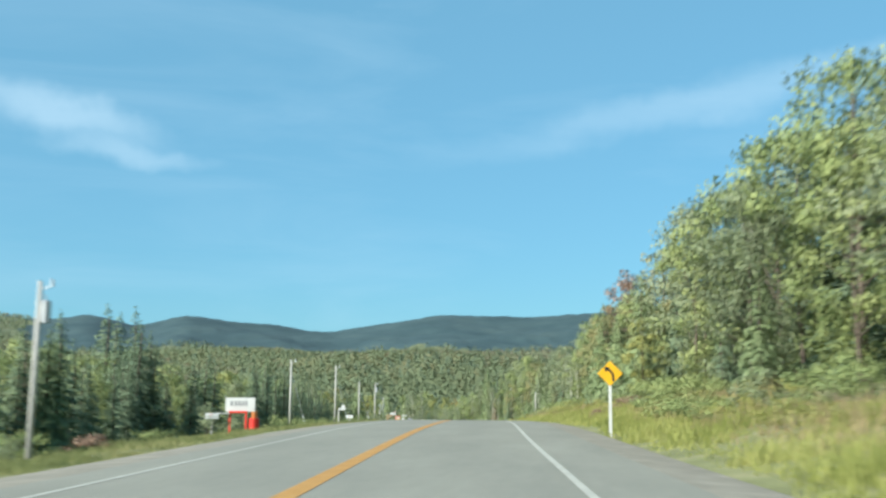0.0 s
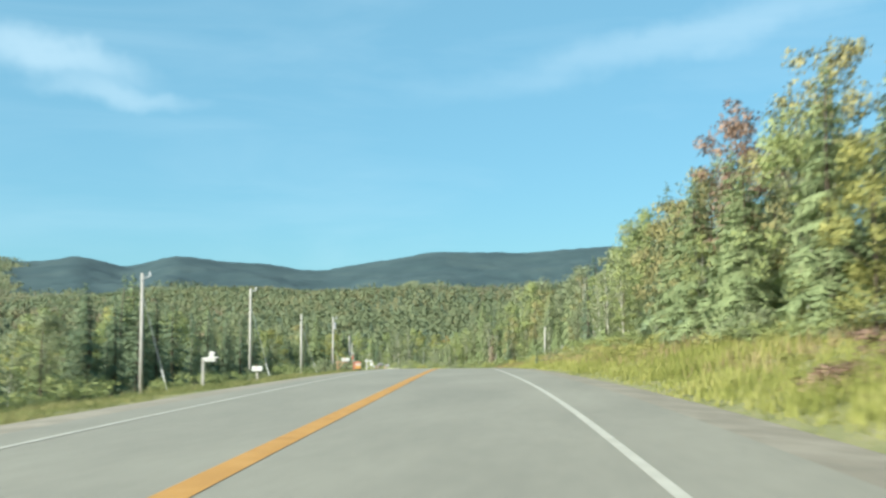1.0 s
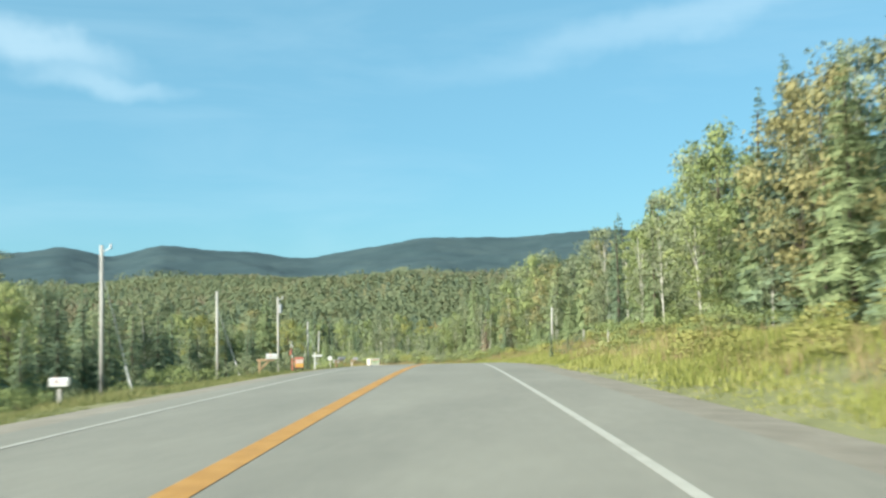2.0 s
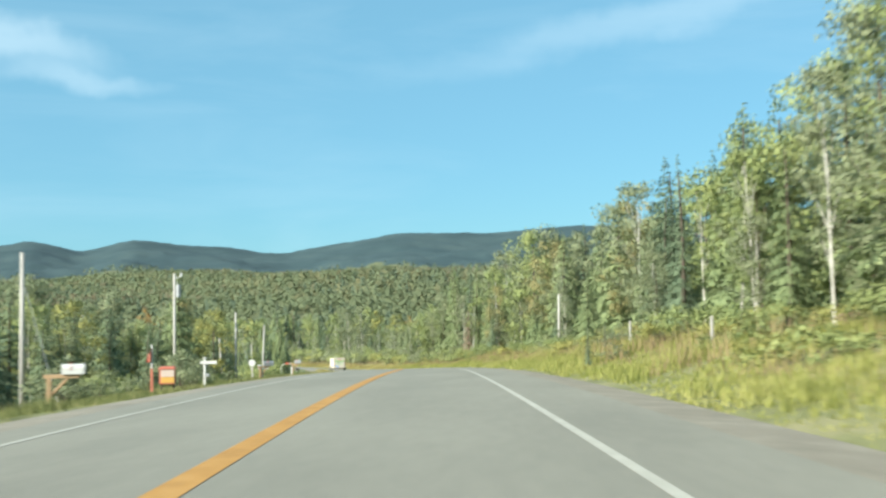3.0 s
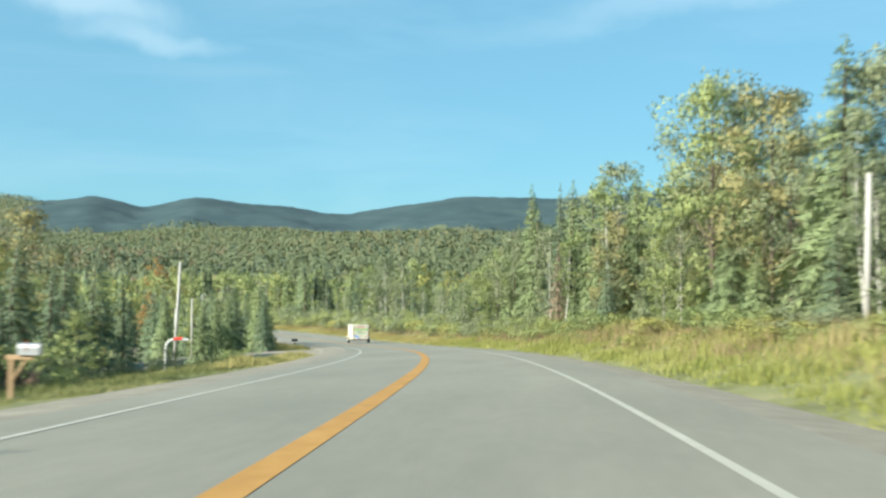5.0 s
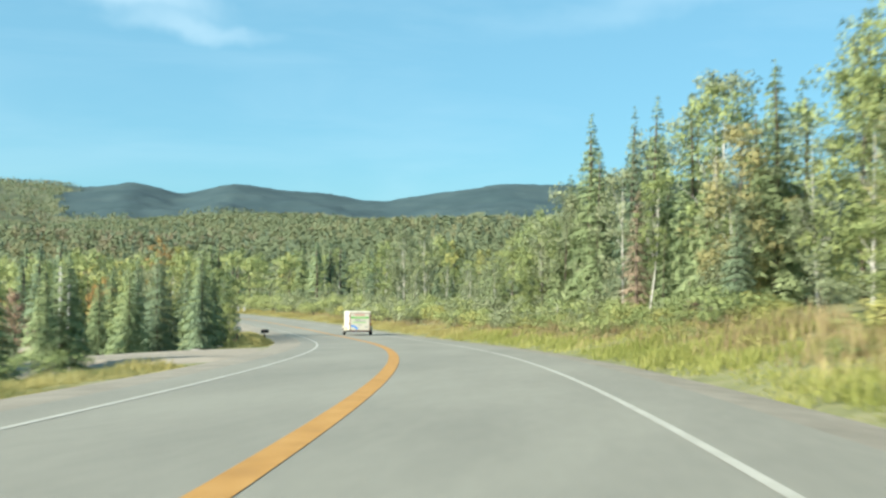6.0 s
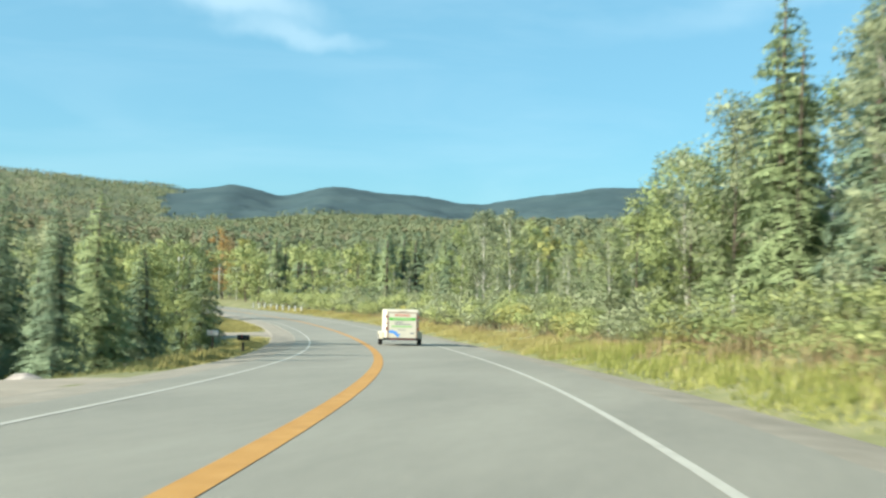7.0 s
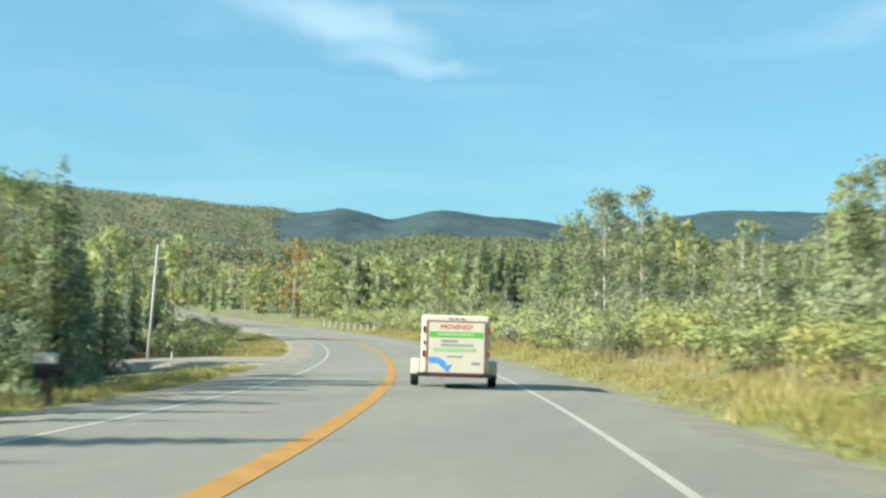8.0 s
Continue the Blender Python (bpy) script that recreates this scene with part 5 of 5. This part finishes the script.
def hoop_arch():
    """A red and white bent pipe arch standing by the pole."""
    thing = new("pipe_arch")
    pts = [(0, 0, -0.2), (0, 0, 0.95)] + [(0.32 - 0.32 * math.cos(a), 0, 0.95 + 0.32 * math.sin(a)) for a in np.linspace(0.2, 1.57, 7)] + [(0.85, 0, 1.27)]
    bm = bmesh.new()
    for a, b in zip(pts, pts[1:]):
        rod(a, b, 0.05, 0.05, 8, bm)
    part("pipe", bm, WHITE_PAINT, thing)
    part("sleeve", rod((0.30, 0, 1.285), (0.62, 0, 1.30), 0.062, 0.062, 8), RED, thing, "red sleeve")
    thing.matrix_basis = place(157, -9.8)
    return tagged(thing, "bent white pipe arch with a red sleeve", "pipe arch")


hoop_arch()


def guard_posts():
    post = new("guard_post")
    part("post", box(0.20, 0.20, 1.05, (0, 0, -0.25), 0.03), WHITE_PAINT, post)
    tagged(post, "short white wooden guard post on the bend", "guard post", group="guard posts on the bend")
    ss = np.linspace(309, 334, 9)
    post.matrix_basis = place(float(ss[0]), 7.4)
    for s in ss[1:]:
        copy_thing(post, place(float(s), 7.4))


guard_posts()


def boulder(seed, s, lat, size):
    rng = np.random.default_rng(seed)
    bm = bmesh.new()
    bmesh.ops.create_icosphere(bm, subdivisions=3, radius=1)
    for v in bm.verts:
        n = noise.noise(v.co * 1.4 + Vector((seed, 0, 0))) * 0.35 + noise.noise(v.co * 3.5) * 0.10
        v.co *= 1 + n
        v.co.x *= size * 1.3
        v.co.y *= size
        v.co.z *= size * 0.6
    me = bpy.data.meshes.new("boulder")
    bm.to_mesh(me)
    bm.free()
    me.materials.append(STONE)
    ob = new("boulder", me)
    ob.matrix_basis = place(s, lat)
    return tagged(ob, "rough pale boulder at the edge of the drive", "rock", group="rocks by the drive")


STONE = material("stone", [(0.24, 0.21, 0.18), (0.38, 0.34, 0.30)], 2, 0.9, 0.8, 12)
for i, (s, lat, z) in enumerate(((191, -9.0, 0.4), (193, -8.6, 0.3), (196, -8.8, 0.35), (199, -8.4, 0.25), (189, -10.5, 0.45), (204, -8.2, 0.2))):
    boulder(i + 2, s, lat, z)

# ---------------------------------------------------------------- the moving trailer


def wheel(parent, x, y):
    w = part("wheel", rod((x - 0.10, y, 0.31), (x + 0.10, y, 0.31), 0.19, 0.19, 16), GREY_METAL, parent, "grey steel rim")
    bm = bmesh.new()
    ring = []
    for k in range(20):
        a = 6.2832 * k / 20
        row = []
        for dx, r in ((-0.10, 0.18), (-0.105, 0.27), (-0.07, 0.305), (0.07, 0.305), (0.105, 0.27), (0.10, 0.18)):
            row.append(bm.verts.new((x + dx, y + r * math.cos(a), 0.305 + r * math.sin(a))))
        ring.append(row)
    for k in range(20):
        for i in range(5):
            bm.faces.new((ring[k][i], ring[(k + 1) % 20][i], ring[(k + 1) % 20][i + 1], ring[k][i + 1]))
    part("tyre", bm, RUBBER, w, "black tyre")


def cargo_trailer():
    """Small enclosed cargo trailer seen from behind: rounded shell, framed rear door with printed panel."""
    thing = new("cargo_trailer")
    part("body", box(1.72, 2.70, 1.60, (0, 1.35, 0.40), 0.09, segments=4), CREAM, thing, smooth=False)
    door = part("rear_door", box(1.42, 0.03, 1.38, (0.02, -0.012, 0.43), 0.01), CREAM, thing, "cream-white printed rear door")
    bm = box(0.035, 0.03, 1.42, (-0.71, -0.02, 0.42), 0.008)
    box(0.03, 0.03, 1.42, (0.75, -0.02, 0.42), 0.008, bm=bm)
    box(1.46, 0.03, 0.03, (0.02, -0.02, 1.82), 0.008, bm=bm)
    part("door_frame", bm, SEAL_BROWN, thing, "reddish brown door seal")
    y = -0.031
    f = bpy.data.curves.new("headline", "FONT")
    f.body, f.size, f.extrude, f.align_x = "MOVING?", 0.19, 0.002, "CENTER"
    f.shear, f.offset = 0.18, 0.0
    tmp = new("headline", f)
    bpy.context.view_layer.update()
    me = bpy.data.meshes.new_from_object(tmp.evaluated_get(bpy.context.evaluated_depsgraph_get()))
    bpy.data.objects.remove(tmp)
    me.materials.clear()
    me.materials.append(TEXT_RED)
    head = new("lettering", me)
    head.parent = door
    head.matrix_basis = pose(0.0, y, 1.62, 90, 0, 0)
    head["label"] = "red slanted lettering"
    part("band", box(1.34, 0.006, 0.155, (0.01, y, 1.40), 0.002), GREEN, door, "bright green band")
    letter_bars(door, 1.3, 0.07, [(-0.36, 0.36)], 1.445, y - 0.004, PALE_GREEN)
    letter_bars(door, 1.3, 0.06, [(-0.28, 0.04), (-0.28, 0.34)], 1.27, y, GREY_PRINT)
    part("band", box(1.06, 0.006, 0.10, (-0.02, y, 1.02), 0.002), PALE_GREEN, door, "pale green band")
    letter_bars(door, 1.3, 0.04, [(-0.16, 0.14)], 0.86, y, GREY_PRINT)
    letter_bars(door, 1.3, 0.08, [(0.32, 0.48)], 0.66, y, GREY_PRINT)
    # broad curved arrow
    bm = bmesh.new()
    outer, inner = [], []
    for k in range(13):
        a = radians(150 - k * 9.5)
        outer.append(bm.verts.new((-0.60 + 0.40 * math.cos(a) + 0.06, y - 0.002, 0.44 + 0.42 * math.sin(a))))
        inner.append(bm.verts.new((-0.60 + 0.24 * math.cos(a) + 0.06, y - 0.002, 0.44 + 0.26 * math.sin(a))))
    for k in range(12):
        if outer[k].co.x > -0.69 and inner[k].co.x > -0.69:
            bm.faces.new((outer[k], outer[k + 1], inner[k + 1], inner[k]))
    tip = [bm.verts.new(p) for p in ((-0.36, y - 0.002, 0.62), (-0.08, y - 0.002, 0.66), (-0.20, y - 0.002, 0.45))]
    bm.faces.new(tip)
    part("arrow", bm, BLUE, door, "blue curved arrow")
    for x in (-0.80, 0.84):
        for z, h in ((1.52, 0.17), (0.86, 0.17), (1.20, 0.10)):
            part("clearance_light", box(0.06 if h > 0.1 else 0.03, 0.03, h, (x, -0.012, z), 0.01), LENS_RED, thing, "dark red lens")
    for x in (-0.15, 0.0, 0.15):
        part("marker_light", box(0.07, 0.03, 0.03, (x, -0.008, 1.90), 0.008), LENS_RED, thing, "small red lens")
    part("bumper", box(1.90, 0.10, 0.10, (0, -0.06, 0.33), 0.02), BLACK, thing, "black steel bumper")
    part("bumper_strip", box(1.30, 0.012, 0.035, (0.0, -0.118, 0.365), 0.003), LENS_RED, thing, "red reflective strip")
    part("licence_plate", box(0.30, 0.012, 0.09, (-0.42, -0.118, 0.24), 0.003), GREY_METAL, thing, "plain plate")
    for x in (-1, 1):
        bm = box(0.22, 1.0, 0.05, (x * 1.01, 1.35, 0.70), 0.02)
        box(0.22, 0.05, 0.38, (x * 1.01, 0.86, 0.35), 0.02, bm=bm)
        box(0.22, 0.05, 0.38, (x * 1.01, 1.84, 0.35), 0.02, bm=bm)
        part("fender", bm, CREAM, thing, "white steel fender")
        wheel(thing, x * 1.02, 1.35)
    bm = box(1.5, 2.4, 0.10, (0, 1.4, 0.31), 0.01)
    part("chassis", bm, BLACK, thing)
    part("axle", rod((-1.0, 1.35, 0.31), (1.0, 1.35, 0.31), 0.04), BLACK, thing)
    bm = rod((-0.6, 2.6, 0.40), (0, 3.9, 0.42), 0.045)
    rod((0.6, 2.6, 0.40), (0, 3.9, 0.42), 0.045, bm=bm)
    part("tongue", bm, BLACK, thing)
    x, yy, z, th = road_at(222.6, 1.76)
    thing.matrix_basis = pose(float(x), float(yy), float(z), -2.0, 0, math.degrees(th)) @ Matrix.Diagonal((1.0, 1.0, 0.92, 1.0))
    return tagged(thing, "white cargo trailer with a printed rear door", "trailer")


cargo_trailer()
